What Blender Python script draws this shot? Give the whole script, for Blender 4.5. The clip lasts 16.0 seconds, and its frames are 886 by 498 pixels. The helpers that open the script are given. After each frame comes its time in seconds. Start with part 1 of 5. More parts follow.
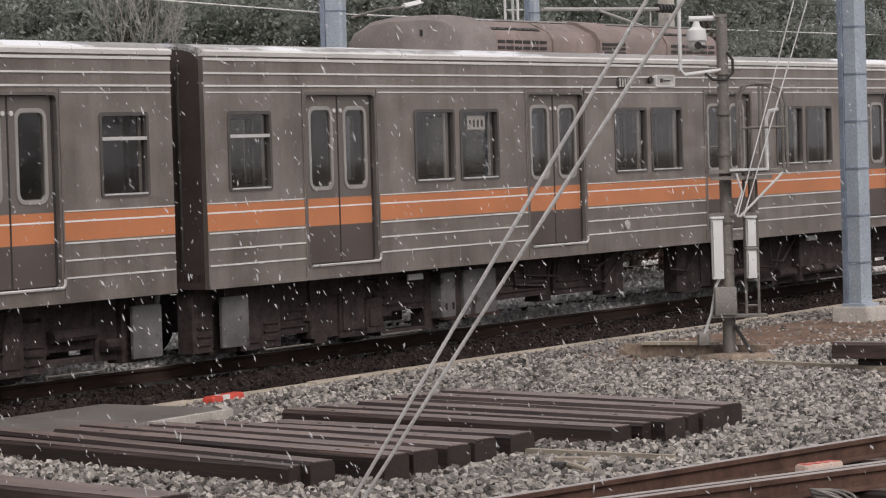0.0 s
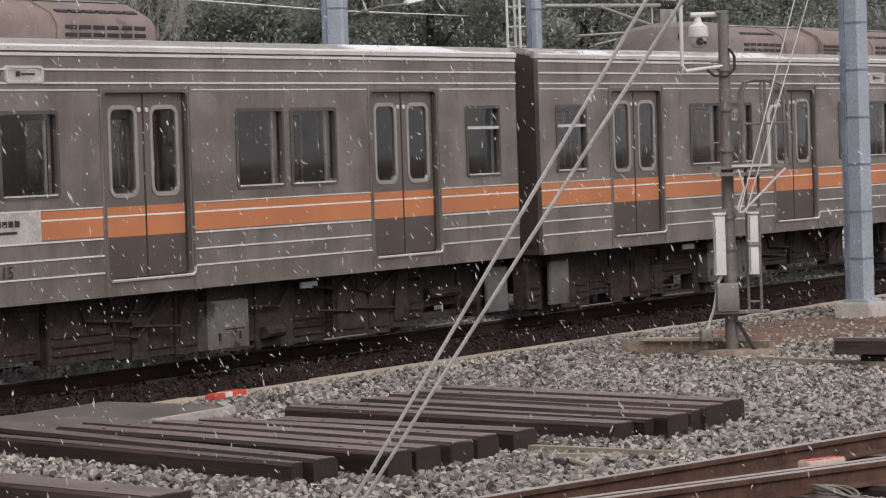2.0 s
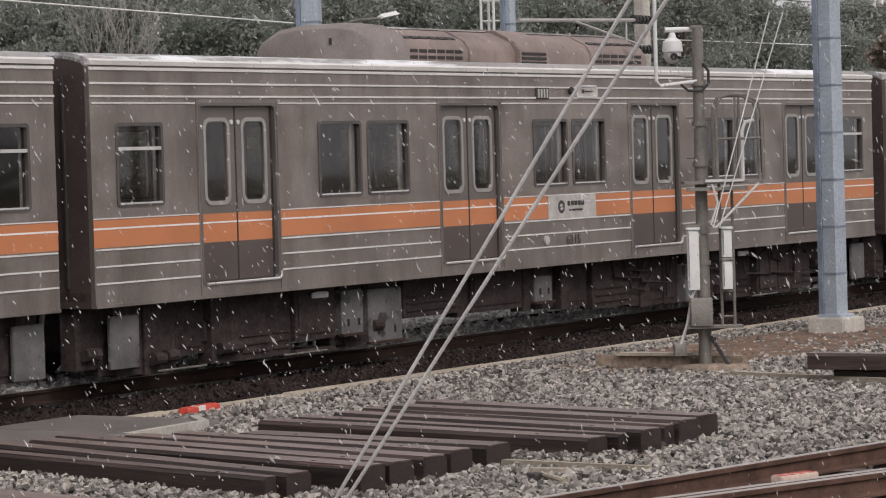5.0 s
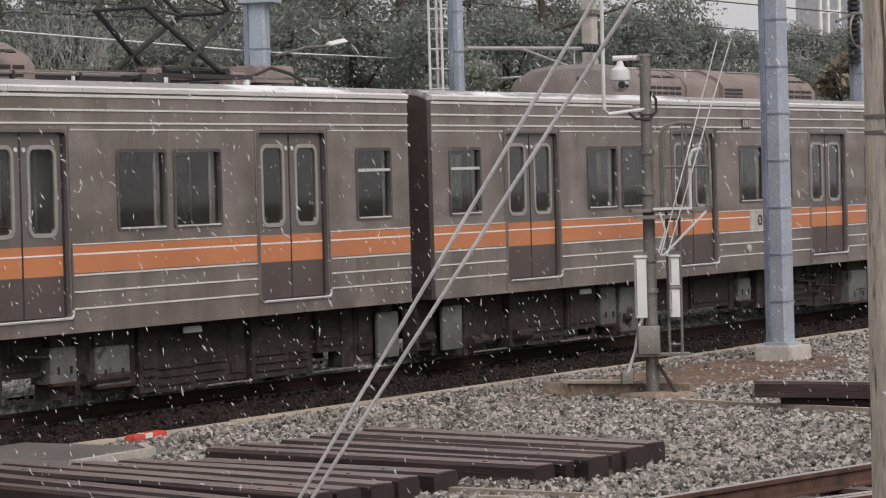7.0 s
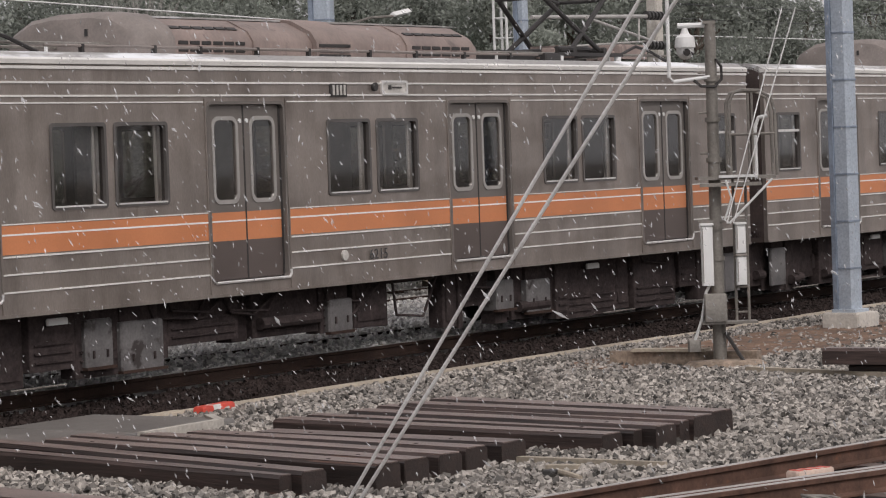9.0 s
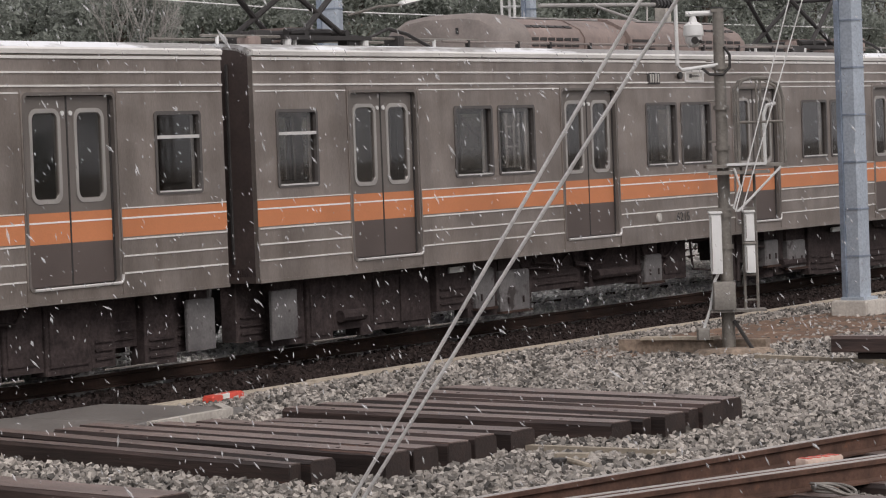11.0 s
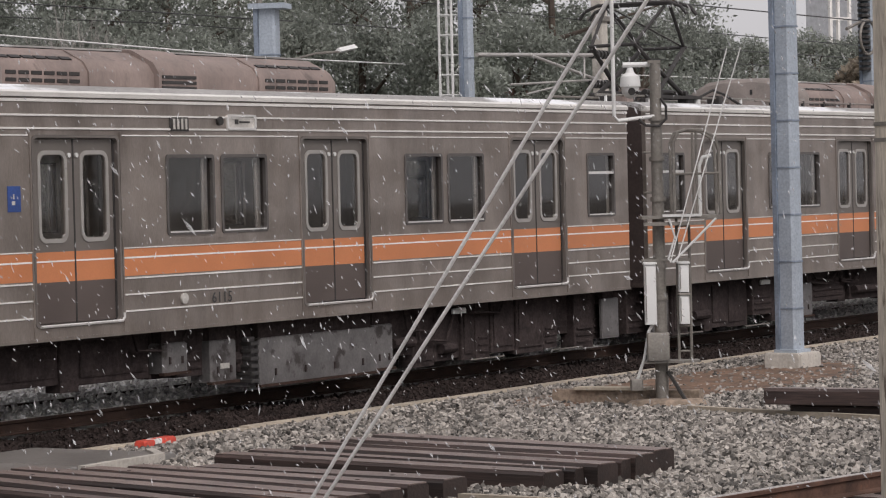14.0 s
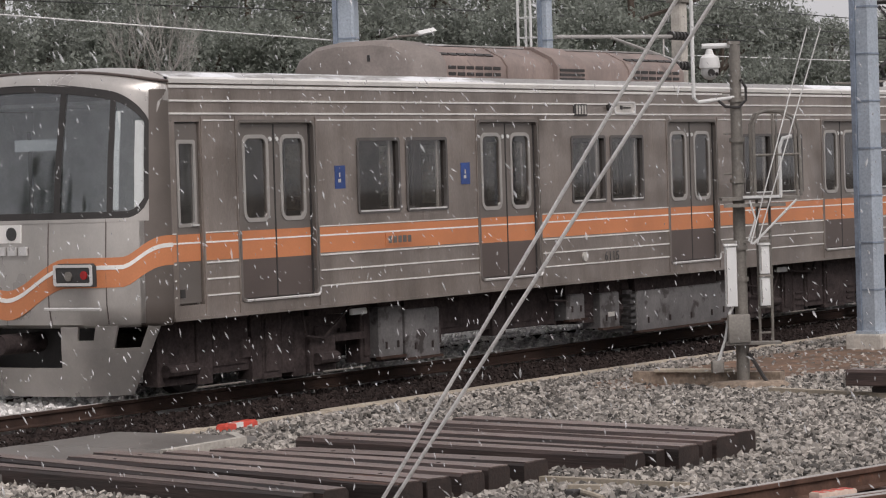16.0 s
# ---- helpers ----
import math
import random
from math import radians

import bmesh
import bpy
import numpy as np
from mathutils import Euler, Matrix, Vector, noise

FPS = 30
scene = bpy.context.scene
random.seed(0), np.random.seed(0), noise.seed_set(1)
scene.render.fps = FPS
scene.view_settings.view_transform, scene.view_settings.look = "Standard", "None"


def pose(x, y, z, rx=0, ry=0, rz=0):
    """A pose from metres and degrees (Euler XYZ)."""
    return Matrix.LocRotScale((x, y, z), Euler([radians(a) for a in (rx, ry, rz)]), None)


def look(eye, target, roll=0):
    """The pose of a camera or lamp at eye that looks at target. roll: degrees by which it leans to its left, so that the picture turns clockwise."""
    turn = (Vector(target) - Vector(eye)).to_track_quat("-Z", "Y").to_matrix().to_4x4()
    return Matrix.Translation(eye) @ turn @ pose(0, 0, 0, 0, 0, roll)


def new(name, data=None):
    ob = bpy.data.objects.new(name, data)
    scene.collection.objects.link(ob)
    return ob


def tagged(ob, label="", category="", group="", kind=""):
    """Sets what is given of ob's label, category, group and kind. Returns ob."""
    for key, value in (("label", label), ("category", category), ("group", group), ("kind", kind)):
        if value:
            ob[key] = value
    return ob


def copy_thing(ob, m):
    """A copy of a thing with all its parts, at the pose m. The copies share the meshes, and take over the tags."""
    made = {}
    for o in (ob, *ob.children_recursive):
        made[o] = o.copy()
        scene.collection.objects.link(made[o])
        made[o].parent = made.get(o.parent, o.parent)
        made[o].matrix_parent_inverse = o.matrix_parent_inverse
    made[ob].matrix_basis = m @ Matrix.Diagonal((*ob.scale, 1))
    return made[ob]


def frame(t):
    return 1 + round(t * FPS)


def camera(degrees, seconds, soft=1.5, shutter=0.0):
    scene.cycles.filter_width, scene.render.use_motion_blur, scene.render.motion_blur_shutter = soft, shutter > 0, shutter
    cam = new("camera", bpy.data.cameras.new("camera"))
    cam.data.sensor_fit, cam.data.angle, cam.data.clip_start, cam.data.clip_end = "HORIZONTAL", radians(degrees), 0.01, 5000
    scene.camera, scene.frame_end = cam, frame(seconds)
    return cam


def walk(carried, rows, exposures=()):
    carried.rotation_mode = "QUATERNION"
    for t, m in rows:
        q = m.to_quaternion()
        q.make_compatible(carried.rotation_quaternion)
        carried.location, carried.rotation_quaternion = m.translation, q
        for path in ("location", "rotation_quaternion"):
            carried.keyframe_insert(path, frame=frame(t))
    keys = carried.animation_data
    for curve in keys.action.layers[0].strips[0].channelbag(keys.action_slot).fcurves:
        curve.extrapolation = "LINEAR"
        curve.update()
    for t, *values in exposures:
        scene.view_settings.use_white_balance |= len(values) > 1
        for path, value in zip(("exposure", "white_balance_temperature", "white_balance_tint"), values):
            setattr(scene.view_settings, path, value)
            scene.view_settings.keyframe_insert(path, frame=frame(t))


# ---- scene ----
cam = camera(17.65, 16.0, soft=1.15)
EYE = Vector((0, 0, 2.232))


def aim(yaw, pitch, roll):
    """Yaw from +y towards +x, pitch upwards, in degrees."""
    a, b = radians(yaw), radians(pitch)
    way = Vector((math.sin(a) * math.cos(b), math.cos(a) * math.cos(b), math.sin(b)))
    return look(EYE, EYE + way * 20, roll)


PATH = [
    (0.0, 56.972, -2.035, -1.703), (0.5, 56.938, -2.053, -1.742), (1.0, 56.919, -2.1, -1.75), (1.5, 56.874, -2.039, -1.79),
    (2.0, 56.926, -2.098, -1.842), (2.5, 56.909, -2.073, -1.845), (3.0, 56.884, -2.087, -1.887), (3.5, 56.891, -2.119, -1.894),
    (4.0, 56.87, -2.166, -1.924), (4.2, 56.908, -2.154, -1.917), (6.3, 59.547, -1.269, -1.456), (6.5, 59.836, -1.269, -1.502),
    (7.0, 58.522, -1.307, -1.546), (7.5, 57.606, -1.671, -1.785), (8.0, 57.255, -1.885, -1.989), (8.5, 57.289, -1.864, -2.034),
    (9.0, 57.18, -1.875, -2.038), (11.5, 57.024, -2.129, -2.22), (12.0, 57.106, -2.143, -2.27), (12.5, 57.144, -2.145, -2.258),
    (13.0, 57.047, -2.182, -2.26), (13.5, 57.334, -1.963, -2.06), (14.0, 58.332, -1.176, -1.42), (14.5, 57.927, -1.197, -1.499),
    (15.0, 57.14, -1.341, -1.62), (15.5, 56.668, -1.45, -1.683), (16.0, 56.72, -1.475, -1.756)]
walk(cam, [(t, aim(a, b, c)) for t, a, b, c in PATH], [(0.0, 0.90, 6620, 15.0), (16.0, 0.90, 6620, 15.0)])

# overcast daylight
world = bpy.data.worlds.new("world")
scene.world = world
world.use_nodes = True
wn, wl = world.node_tree.nodes, world.node_tree.links
sky = wn.new("ShaderNodeTexSky")
sky.sky_type = "NISHITA"
sky.sun_disc = False
sky.sun_elevation, sky.sun_rotation = radians(50), radians(200)
sky.air_density, sky.dust_density, sky.ozone_density = 1.0, 4.0, 1.0
grey = wn.new("ShaderNodeHueSaturation")
grey.inputs["Saturation"].default_value = 0.12
wl.new(sky.outputs[0], grey.inputs["Color"])
cloud = wn.new("ShaderNodeMix")
cloud.data_type = "RGBA"
cloud.inputs["Factor"].default_value = 0.7
cloud.inputs["B"].default_value = (3.5, 3.55, 3.65, 1)
wl.new(grey.outputs[0], cloud.inputs["A"])
wl.new(cloud.outputs["Result"], wn["Background"].inputs["Color"])
wn["Background"].inputs["Strength"].default_value = 0.10
sun = new("sun", bpy.data.lights.new("sun", "SUN"))
sun.data.energy, sun.data.angle, sun.data.color = 0.8, radians(30), (1.0, 0.97, 0.93)
sun.matrix_world = look((-20, -40, 60), (10, 10, 0))

# ---- mesh helpers ----
class Geo:
    def __init__(self):
        self.v, self.f = [], []

    def add(self, verts, faces):
        n = len(self.v)
        self.v += [tuple(p) for p in verts]
        self.f += [tuple(i + n for i in f) for f in faces]
        return self

    def box(self, x0, x1, y0, y1, z0, z1, c=0.0):
        if c <= 0:
            v = [(x, y, z) for x in (x0, x1) for y in (y0, y1) for z in (z0, z1)]
            return self.add(v, [(0, 1, 3, 2), (4, 6, 7, 5), (0, 4, 5, 1), (2, 3, 7, 6), (0, 2, 6, 4), (1, 5, 7, 3)])
        # chamfered upright edges and top
        ring = [(x0 + c, y0), (x1 - c, y0), (x1, y0 + c), (x1, y1 - c), (x1 - c, y1), (x0 + c, y1), (x0, y1 - c), (x0, y0 + c)]
        mx, my = (x0 + x1) / 2, (y0 + y1) / 2
        top = [(x + (c if x < mx else -c) * 0.7, y + (c if y < my else -c) * 0.7) for x, y in ring]
        v = [(*p, z0) for p in ring] + [(*p, z1 - c) for p in ring] + [(*p, z1) for p in top]
        f = [tuple(range(7, -1, -1)), tuple(range(16, 24))]
        for k in range(8):
            j = (k + 1) % 8
            f += [(k, j, 8 + j, 8 + k), (8 + k, 8 + j, 16 + j, 16 + k)]
        return self.add(v, f)

    def tube(self, p, q, r, n=8, r2=None):
        p, q = Vector(p), Vector(q)
        r2 = r if r2 is None else r2
        d = (q - p).normalized()
        a = d.orthogonal().normalized()
        b = d.cross(a)
        v = []
        for c, rr in ((p, r), (q, r2)):
            v += [c + (a * math.cos(2 * math.pi * k / n) + b * math.sin(2 * math.pi * k / n)) * rr for k in range(n)]
        f = [(k, (k + 1) % n, n + (k + 1) % n, n + k) for k in range(n)]
        return self.add(v, f + [tuple(range(n - 1, -1, -1)), tuple(range(n, 2 * n))])

    def path(self, pts, r, n=6):
        """One bent round bar through the points."""
        pts = [Vector(p) for p in pts]
        rings = []
        a = None
        for i, p in enumerate(pts):
            d = (pts[min(i + 1, len(pts) - 1)] - pts[max(i - 1, 0)]).normalized()
            a = d.orthogonal().normalized() if a is None else (a - d * a.dot(d)).normalized()
            b = d.cross(a)
            rings.append([p + (a * math.cos(2 * math.pi * k / n) + b * math.sin(2 * math.pi * k / n)) * r for k in range(n)])
        return self.loft(rings)

    def prism(self, poly, axis, a, b):
        """A polygon of the two other axes, drawn from a to b along axis."""
        def put(p, w):
            return {"x": (w, p[0], p[1]), "y": (p[0], w, p[1]), "z": (p[0], p[1], w)}[axis]
        n = len(poly)
        v = [put(p, a) for p in poly] + [put(p, b) for p in poly]
        f = [(k, (k + 1) % n, n + (k + 1) % n, n + k) for k in range(n)]
        return self.add(v, f + [tuple(range(n - 1, -1, -1)), tuple(range(n, 2 * n))])

    def loft(self, rings, closed=True, caps=True):
        n = len(rings[0])
        v = [p for r in rings for p in r]
        f = []
        for i in range(len(rings) - 1):
            for k in range(n if closed else n - 1):
                j = (k + 1) % n
                f.append((i * n + k, i * n + j, (i + 1) * n + j, (i + 1) * n + k))
        if caps:
            f += [tuple(range(n - 1, -1, -1)), tuple(range((len(rings) - 1) * n, len(rings) * n))]
        return self.add(v, f)

    def mesh(self, name, smooth=35):
        me = bpy.data.meshes.new(name)
        me.from_pydata(self.v, [], self.f)
        b = bmesh.new()
        b.from_mesh(me)
        bmesh.ops.recalc_face_normals(b, faces=b.faces)
        b.to_mesh(me)
        b.free()
        if smooth:
            me.polygons.foreach_set("use_smooth", [True] * len(me.polygons))
            me.set_sharp_from_angle(angle=radians(smooth))
        return me


def part(name, geo, material, parent=None, label="", smooth=35):
    """Links a geo as one mesh object, under a thing or a part."""
    me = geo if isinstance(geo, bpy.types.Mesh) else geo.mesh(name, smooth)
    if not me.materials:
        me.materials.append(material)
    ob = new(name, me)
    ob.parent = parent
    return tagged(ob, label) if label else ob


def thing(name, label, category, group="", kind="", at=None):
    ob = new(name)
    ob.empty_display_size = 0.2
    if at is not None:
        ob.matrix_world = at
    return tagged(ob, label, category, group, kind)


def rounded(x0, x1, z0, z1, r, n=4):
    out = []
    for cx, cz, a in ((x1 - r, z0 + r, -90), (x1 - r, z1 - r, 0), (x0 + r, z1 - r, 90), (x0 + r, z0 + r, 180)):
        for k in range(n + 1):
            w = radians(a + 90 * k / n)
            out.append((cx + r * math.cos(w), cz + r * math.sin(w)))
    return out


def frame_ring(geo, outer, inner, y0, y1):
    """A ring between two outlines of the xz plane, from y0 to y1."""
    n = len(outer)
    v = [(x, y0, z) for x, z in outer] + [(x, y0, z) for x, z in inner] + [(x, y1, z) for x, z in outer] + [(x, y1, z) for x, z in inner]
    f = []
    for k in range(n):
        j = (k + 1) % n
        f += [(k, j, n + j, n + k), (2 * n + k, 3 * n + k, 3 * n + j, 2 * n + j), (k, 2 * n + k, 2 * n + j, j), (n + k, n + j, 3 * n + j, 3 * n + k)]
    return geo.add(v, f)


# ---- materials ----
def mat(name, color, rough=0.6, metal=0.0, dark=0.6, light=1.25, big=0.6, fine=30.0, bump=0.15, streak=(1, 1, 1), spots=None, island=0.0, random_ob=0.0, spec=0.5, grain=0.16, wavy=0.0):
    """A surface with stains at a large scale and grain at a fine one, in metres."""
    m = bpy.data.materials.new(name)
    m.use_nodes = True
    n, l = m.node_tree.nodes, m.node_tree.links
    p = n["Principled BSDF"]
    p.inputs["Metallic"].default_value = metal
    p.inputs["Specular IOR Level"].default_value = spec
    co = n.new("ShaderNodeTexCoord")
    mp = n.new("ShaderNodeMapping")
    mp.inputs["Scale"].default_value = streak
    l.new(co.outputs["Object"], mp.inputs["Vector"])

    def tex(scale, detail=4.0, vec=mp.outputs[0]):
        t = n.new("ShaderNodeTexNoise")
        t.inputs["Scale"].default_value, t.inputs["Detail"].default_value, t.inputs["Roughness"].default_value = scale, detail, 0.6
        l.new(vec, t.inputs["Vector"])
        return t.outputs["Fac"]

    def ramp(fac, a, b, lo=0.3, hi=0.7):
        r = n.new("ShaderNodeMapRange")
        r.inputs["From Min"].default_value, r.inputs["From Max"].default_value = lo, hi
        r.inputs["To Min"].default_value, r.inputs["To Max"].default_value = a, b
        l.new(fac, r.inputs["Value"])
        return r.outputs[0]

    def times(a, b):
        x = n.new("ShaderNodeMath")
        x.operation = "MULTIPLY"
        l.new(a, x.inputs[0])
        l.new(b, x.inputs[1])
        return x.outputs[0]

    wide, small = tex(1 / big), tex(fine, 3.0)
    k = times(ramp(wide, dark, light), ramp(small, 1 - grain, 1 + grain))
    if island:
        g = n.new("ShaderNodeNewGeometry")
        k = times(k, ramp(g.outputs["Random Per Island"], 1 - island, 1 + island, 0, 1))
    if random_ob:
        g = n.new("ShaderNodeObjectInfo")
        k = times(k, ramp(g.outputs["Random"], 1 - random_ob, 1 + random_ob, 0, 1))
    mul = n.new("ShaderNodeVectorMath")
    mul.operation = "SCALE"
    mul.inputs[0].default_value = color
    l.new(k, mul.inputs["Scale"])
    col = mul.outputs[0]
    if spots:  # colour, amount from 0 to 1, size in metres
        mix = n.new("ShaderNodeMix")
        mix.data_type = "RGBA"
        l.new(ramp(tex(1 / spots[2], 6.0), 0.0, 1.0, 0.72 - 0.42 * spots[1], 0.8 - 0.42 * spots[1]), mix.inputs["Factor"])
        l.new(col, mix.inputs["A"])
        mix.inputs["B"].default_value = (*spots[0], 1)
        col = mix.outputs["Result"]
    l.new(col, p.inputs["Base Color"])
    l.new(ramp(wide, rough * 0.85, min(1, rough * 1.2)), p.inputs["Roughness"])
    if bump:
        bp = n.new("ShaderNodeBump")
        bp.inputs["Strength"].default_value, bp.inputs["Distance"].default_value = bump, 0.01
        l.new(small, bp.inputs["Height"])
        if wavy:  # slight dents of sheet metal
            wb = n.new("ShaderNodeBump")
            wb.inputs["Strength"].default_value, wb.inputs["Distance"].default_value = 1.0, wavy
            l.new(tex(1.6, 1.0, co.outputs["Object"]), wb.inputs["Height"])
            l.new(wb.outputs[0], bp.inputs["Normal"])
        l.new(bp.outputs[0], p.inputs["Normal"])
    return m


def glass(name, tint, clear, mirror=0.05):
    """A pane: what passes is tinted, the rest is mirrored by the angle."""
    m = bpy.data.materials.new(name)
    m.use_nodes = True
    n, l = m.node_tree.nodes, m.node_tree.links
    tr, gl, mx, lw = n.new("ShaderNodeBsdfTransparent"), n.new("ShaderNodeBsdfGlossy"), n.new("ShaderNodeMixShader"), n.new("ShaderNodeLayerWeight")
    pw, sc = n.new("ShaderNodeMath"), n.new("ShaderNodeMath")
    pw.operation, pw.inputs[1].default_value = "POWER", 4.0
    sc.operation, sc.inputs[1].default_value, sc.inputs[2].default_value = "MULTIPLY_ADD", 0.93, mirror
    lw.inputs["Blend"].default_value = 0.5
    tr.inputs[0].default_value = (*[c * clear for c in tint], 1)
    gl.inputs["Roughness"].default_value = 0.04
    gl.inputs["Color"].default_value = (0.9, 0.9, 0.9, 1)
    l.new(lw.outputs["Facing"], pw.inputs[0])
    l.new(pw.outputs[0], sc.inputs[0])
    l.new(sc.outputs[0], mx.inputs[0])
    l.new(tr.outputs[0], mx.inputs[1])
    l.new(gl.outputs[0], mx.inputs[2])
    l.new(mx.outputs[0], n["Material Output"].inputs["Surface"])
    return m


STEEL = mat("brushed_steel", (0.290, 0.251, 0.226), 0.36, 0.6, 0.74, 1.2, 0.7, 45, 0.06, (1.6, 1, 0.45), ((0.225, 0.19, 0.168), 0.24, 0.6), grain=0.1, wavy=0.05)
RIB = mat("polished_bead", (0.68, 0.66, 0.63), 0.4, 0.1, 0.85, 1.1, 0.8, 60, 0.03, grain=0.05)
LEAF = mat("door_steel", (0.19, 0.17, 0.155), 0.45, 0.45, 0.8, 1.15, 1.1, 60, 0.04, grain=0.05)
LEAF_LOW = mat("door_steel_low", (0.122, 0.098, 0.09), 0.5, 0.4, 0.8, 1.15, 0.9, 60, 0.04, grain=0.05)
ORANGE = mat("orange_film", (0.52, 0.195, 0.085), 0.45, 0.0, 0.88, 1.08, 0.9, 50, 0.03, grain=0.05)
WHITE = mat("white_paint", (0.78, 0.76, 0.73), 0.5, 0.0, 0.85, 1.05, 0.5, 40, 0.05, grain=0.05)
ROOF = mat("roof_paint", (0.30, 0.29, 0.28), 0.6, 0.0, 0.75, 1.15, 0.8, 25, 0.1, (0.4, 1, 1), ((0.75, 0.76, 0.78), 0.5, 0.9))
ACMAT = mat("roof_unit_paint", (0.235, 0.182, 0.162), 0.65, 0.0, 0.7, 1.2, 0.5, 30, 0.15, (1, 1, 0.4), ((0.13, 0.10, 0.09), 0.3, 0.3), grain=0.1)
HOOD = mat("roof_hood_paint", (0.20, 0.172, 0.157), 0.65, 0.0, 0.75, 1.2, 0.5, 30, 0.15, grain=0.1)
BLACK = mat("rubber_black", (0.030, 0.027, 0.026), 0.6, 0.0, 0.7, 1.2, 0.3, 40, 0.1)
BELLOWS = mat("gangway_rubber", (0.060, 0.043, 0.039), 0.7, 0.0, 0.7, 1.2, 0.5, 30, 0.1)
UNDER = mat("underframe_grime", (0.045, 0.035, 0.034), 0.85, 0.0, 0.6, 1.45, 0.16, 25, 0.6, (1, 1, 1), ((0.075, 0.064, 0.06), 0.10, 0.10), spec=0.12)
BOXGREY = mat("equipment_box_paint", (0.115, 0.108, 0.107), 0.6, 0.1, 0.6, 1.3, 0.3, 30, 0.2, (1, 1, 1), ((0.035, 0.028, 0.026), 0.38, 0.25))
INSIDE = mat("interior_panel", (0.56, 0.53, 0.50), 0.5)
FLOORING = mat("worn_floor_sheet", (0.24, 0.20, 0.18), 0.5)
SEATS = mat("seat_fabric", (0.17, 0.14, 0.13), 0.8)
PANE = glass("window_pane", (0.90, 0.88, 0.86), 0.86, 0.06)
CABPANE = glass("cab_pane", (0.88, 0.92, 0.94), 0.9, 0.10)
WFRAME = mat("window_frame_grey", (0.115, 0.105, 0.10), 0.45, 0.3, 0.8, 1.15, 0.4, 60, 0.03, grain=0.06)
SEAL = mat("dark_seal", (0.03, 0.028, 0.027), 0.5, 0.0, 0.8, 1.2, 0.3, 40, 0.05)
CHROME = mat("bright_trim", (0.66, 0.645, 0.63), 0.3, 0.35, 0.85, 1.1, 0.4, 50, 0.03, grain=0.05)
BLUE = mat("blue_sticker", (0.03, 0.07, 0.24), 0.45)
RAILRUST = mat("rail_rust", (0.046, 0.028, 0.022), 0.85, 0.0, 0.6, 1.3, 0.3, 40, 0.3, spec=0.2)
FRESH_RUST = mat("fresh_rail_rust", (0.088, 0.050, 0.037), 0.8, 0.0, 0.5, 1.5, 0.3, 40, 0.3, (1, 1, 1), ((0.16, 0.075, 0.045), 0.18, 0.15), spec=0.25)
# worn rail head; pale enough to paint the glint on its edge
RAILTOP = mat("rail_head_worn_and_glint", (0.42, 0.39, 0.37), 0.40, 0.25, 0.8, 1.1, 0.5, 60, 0.03)
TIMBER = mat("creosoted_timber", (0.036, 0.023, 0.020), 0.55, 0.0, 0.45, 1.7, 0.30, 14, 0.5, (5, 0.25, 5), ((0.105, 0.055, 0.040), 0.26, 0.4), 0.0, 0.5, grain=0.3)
# weathered timber top, its colour lightened to hold the sky's sheen
WORN_SHEEN_TOP = mat("worn_timber_with_sheen", (0.165, 0.126, 0.113), 0.42, 0.0, 0.55, 1.4, 0.30, 14, 0.5, (6, 0.25, 5), ((0.07, 0.05, 0.045), 0.2, 0.5), 0.0, 0.25, grain=0.3)
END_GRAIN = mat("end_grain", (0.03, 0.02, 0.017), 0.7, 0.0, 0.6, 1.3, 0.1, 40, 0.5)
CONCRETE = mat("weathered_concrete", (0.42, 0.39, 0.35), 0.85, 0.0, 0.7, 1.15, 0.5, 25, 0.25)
KERB = mat("kerb_concrete", (0.36, 0.31, 0.245), 0.85, 0.0, 0.7, 1.15, 0.8, 25, 0.25)
WALLCONC = mat("stained_wall_concrete", (0.225, 0.175, 0.135), 0.9, 0.0, 0.55, 1.35, 0.4, 20, 0.5, (1, 1, 1), grain=0.3)
SLAB = mat("damp_slab", (0.16, 0.15, 0.14), 0.42, 0.0, 0.75, 1.15, 0.7, 25, 0.2)
STONE = mat("ballast_stone", (0.235, 0.215, 0.193), 0.8, 0.0, 0.75, 1.2, 1.5, 40, 0.3, (1, 1, 1), None, 0.85)
# rusty stones, with the train's shadow painted into the dark colour
STONE_RUST_SHADE = mat("stained_shaded_ballast", (0.030, 0.022, 0.020), 0.95, 0.0, 0.5, 1.4, 0.7, 40, 0.3, (1, 1, 1), None, 0.25, spec=0.15)
# colour raised to stand for daylight reaching the stones under the cars
STONE_FAR = mat("daylight_paled_ballast", (0.64, 0.62, 0.60), 0.85, 0.0, 0.85, 1.1, 1.5, 40, 0.3, (1, 1, 1), None, 0.4)
SOIL = mat("gravel_soil", (0.10, 0.088, 0.075), 0.9, 0.0, 0.6, 1.3, 1.5, 14, 0.6)
BROWN_SOIL = mat("brown_soil", (0.145, 0.088, 0.058), 0.9, 0.0, 0.45, 1.4, 0.35, 14, 0.8, grain=0.35)
POLEPAINT = mat("blue_grey_paint", (0.34, 0.385, 0.44), 0.5, 0.0, 0.85, 1.1, 0.8, 30, 0.08)
POLEBAND = mat("blue_grey_band", (0.20, 0.24, 0.30), 0.5)
GALV = mat("galvanised_steel", (0.20, 0.185, 0.165), 0.55, 0.3, 0.75, 1.2, 0.4, 40, 0.1)
CASE = mat("white_case", (0.62, 0.62, 0.61), 0.5, 0.0, 0.9, 1.05, 0.5, 120, 0.02, grain=0.05)
SURROUND = mat("window_surround", (0.40, 0.38, 0.36), 0.35, 0.4, 0.85, 1.1, 0.4, 60, 0.03, grain=0.05)
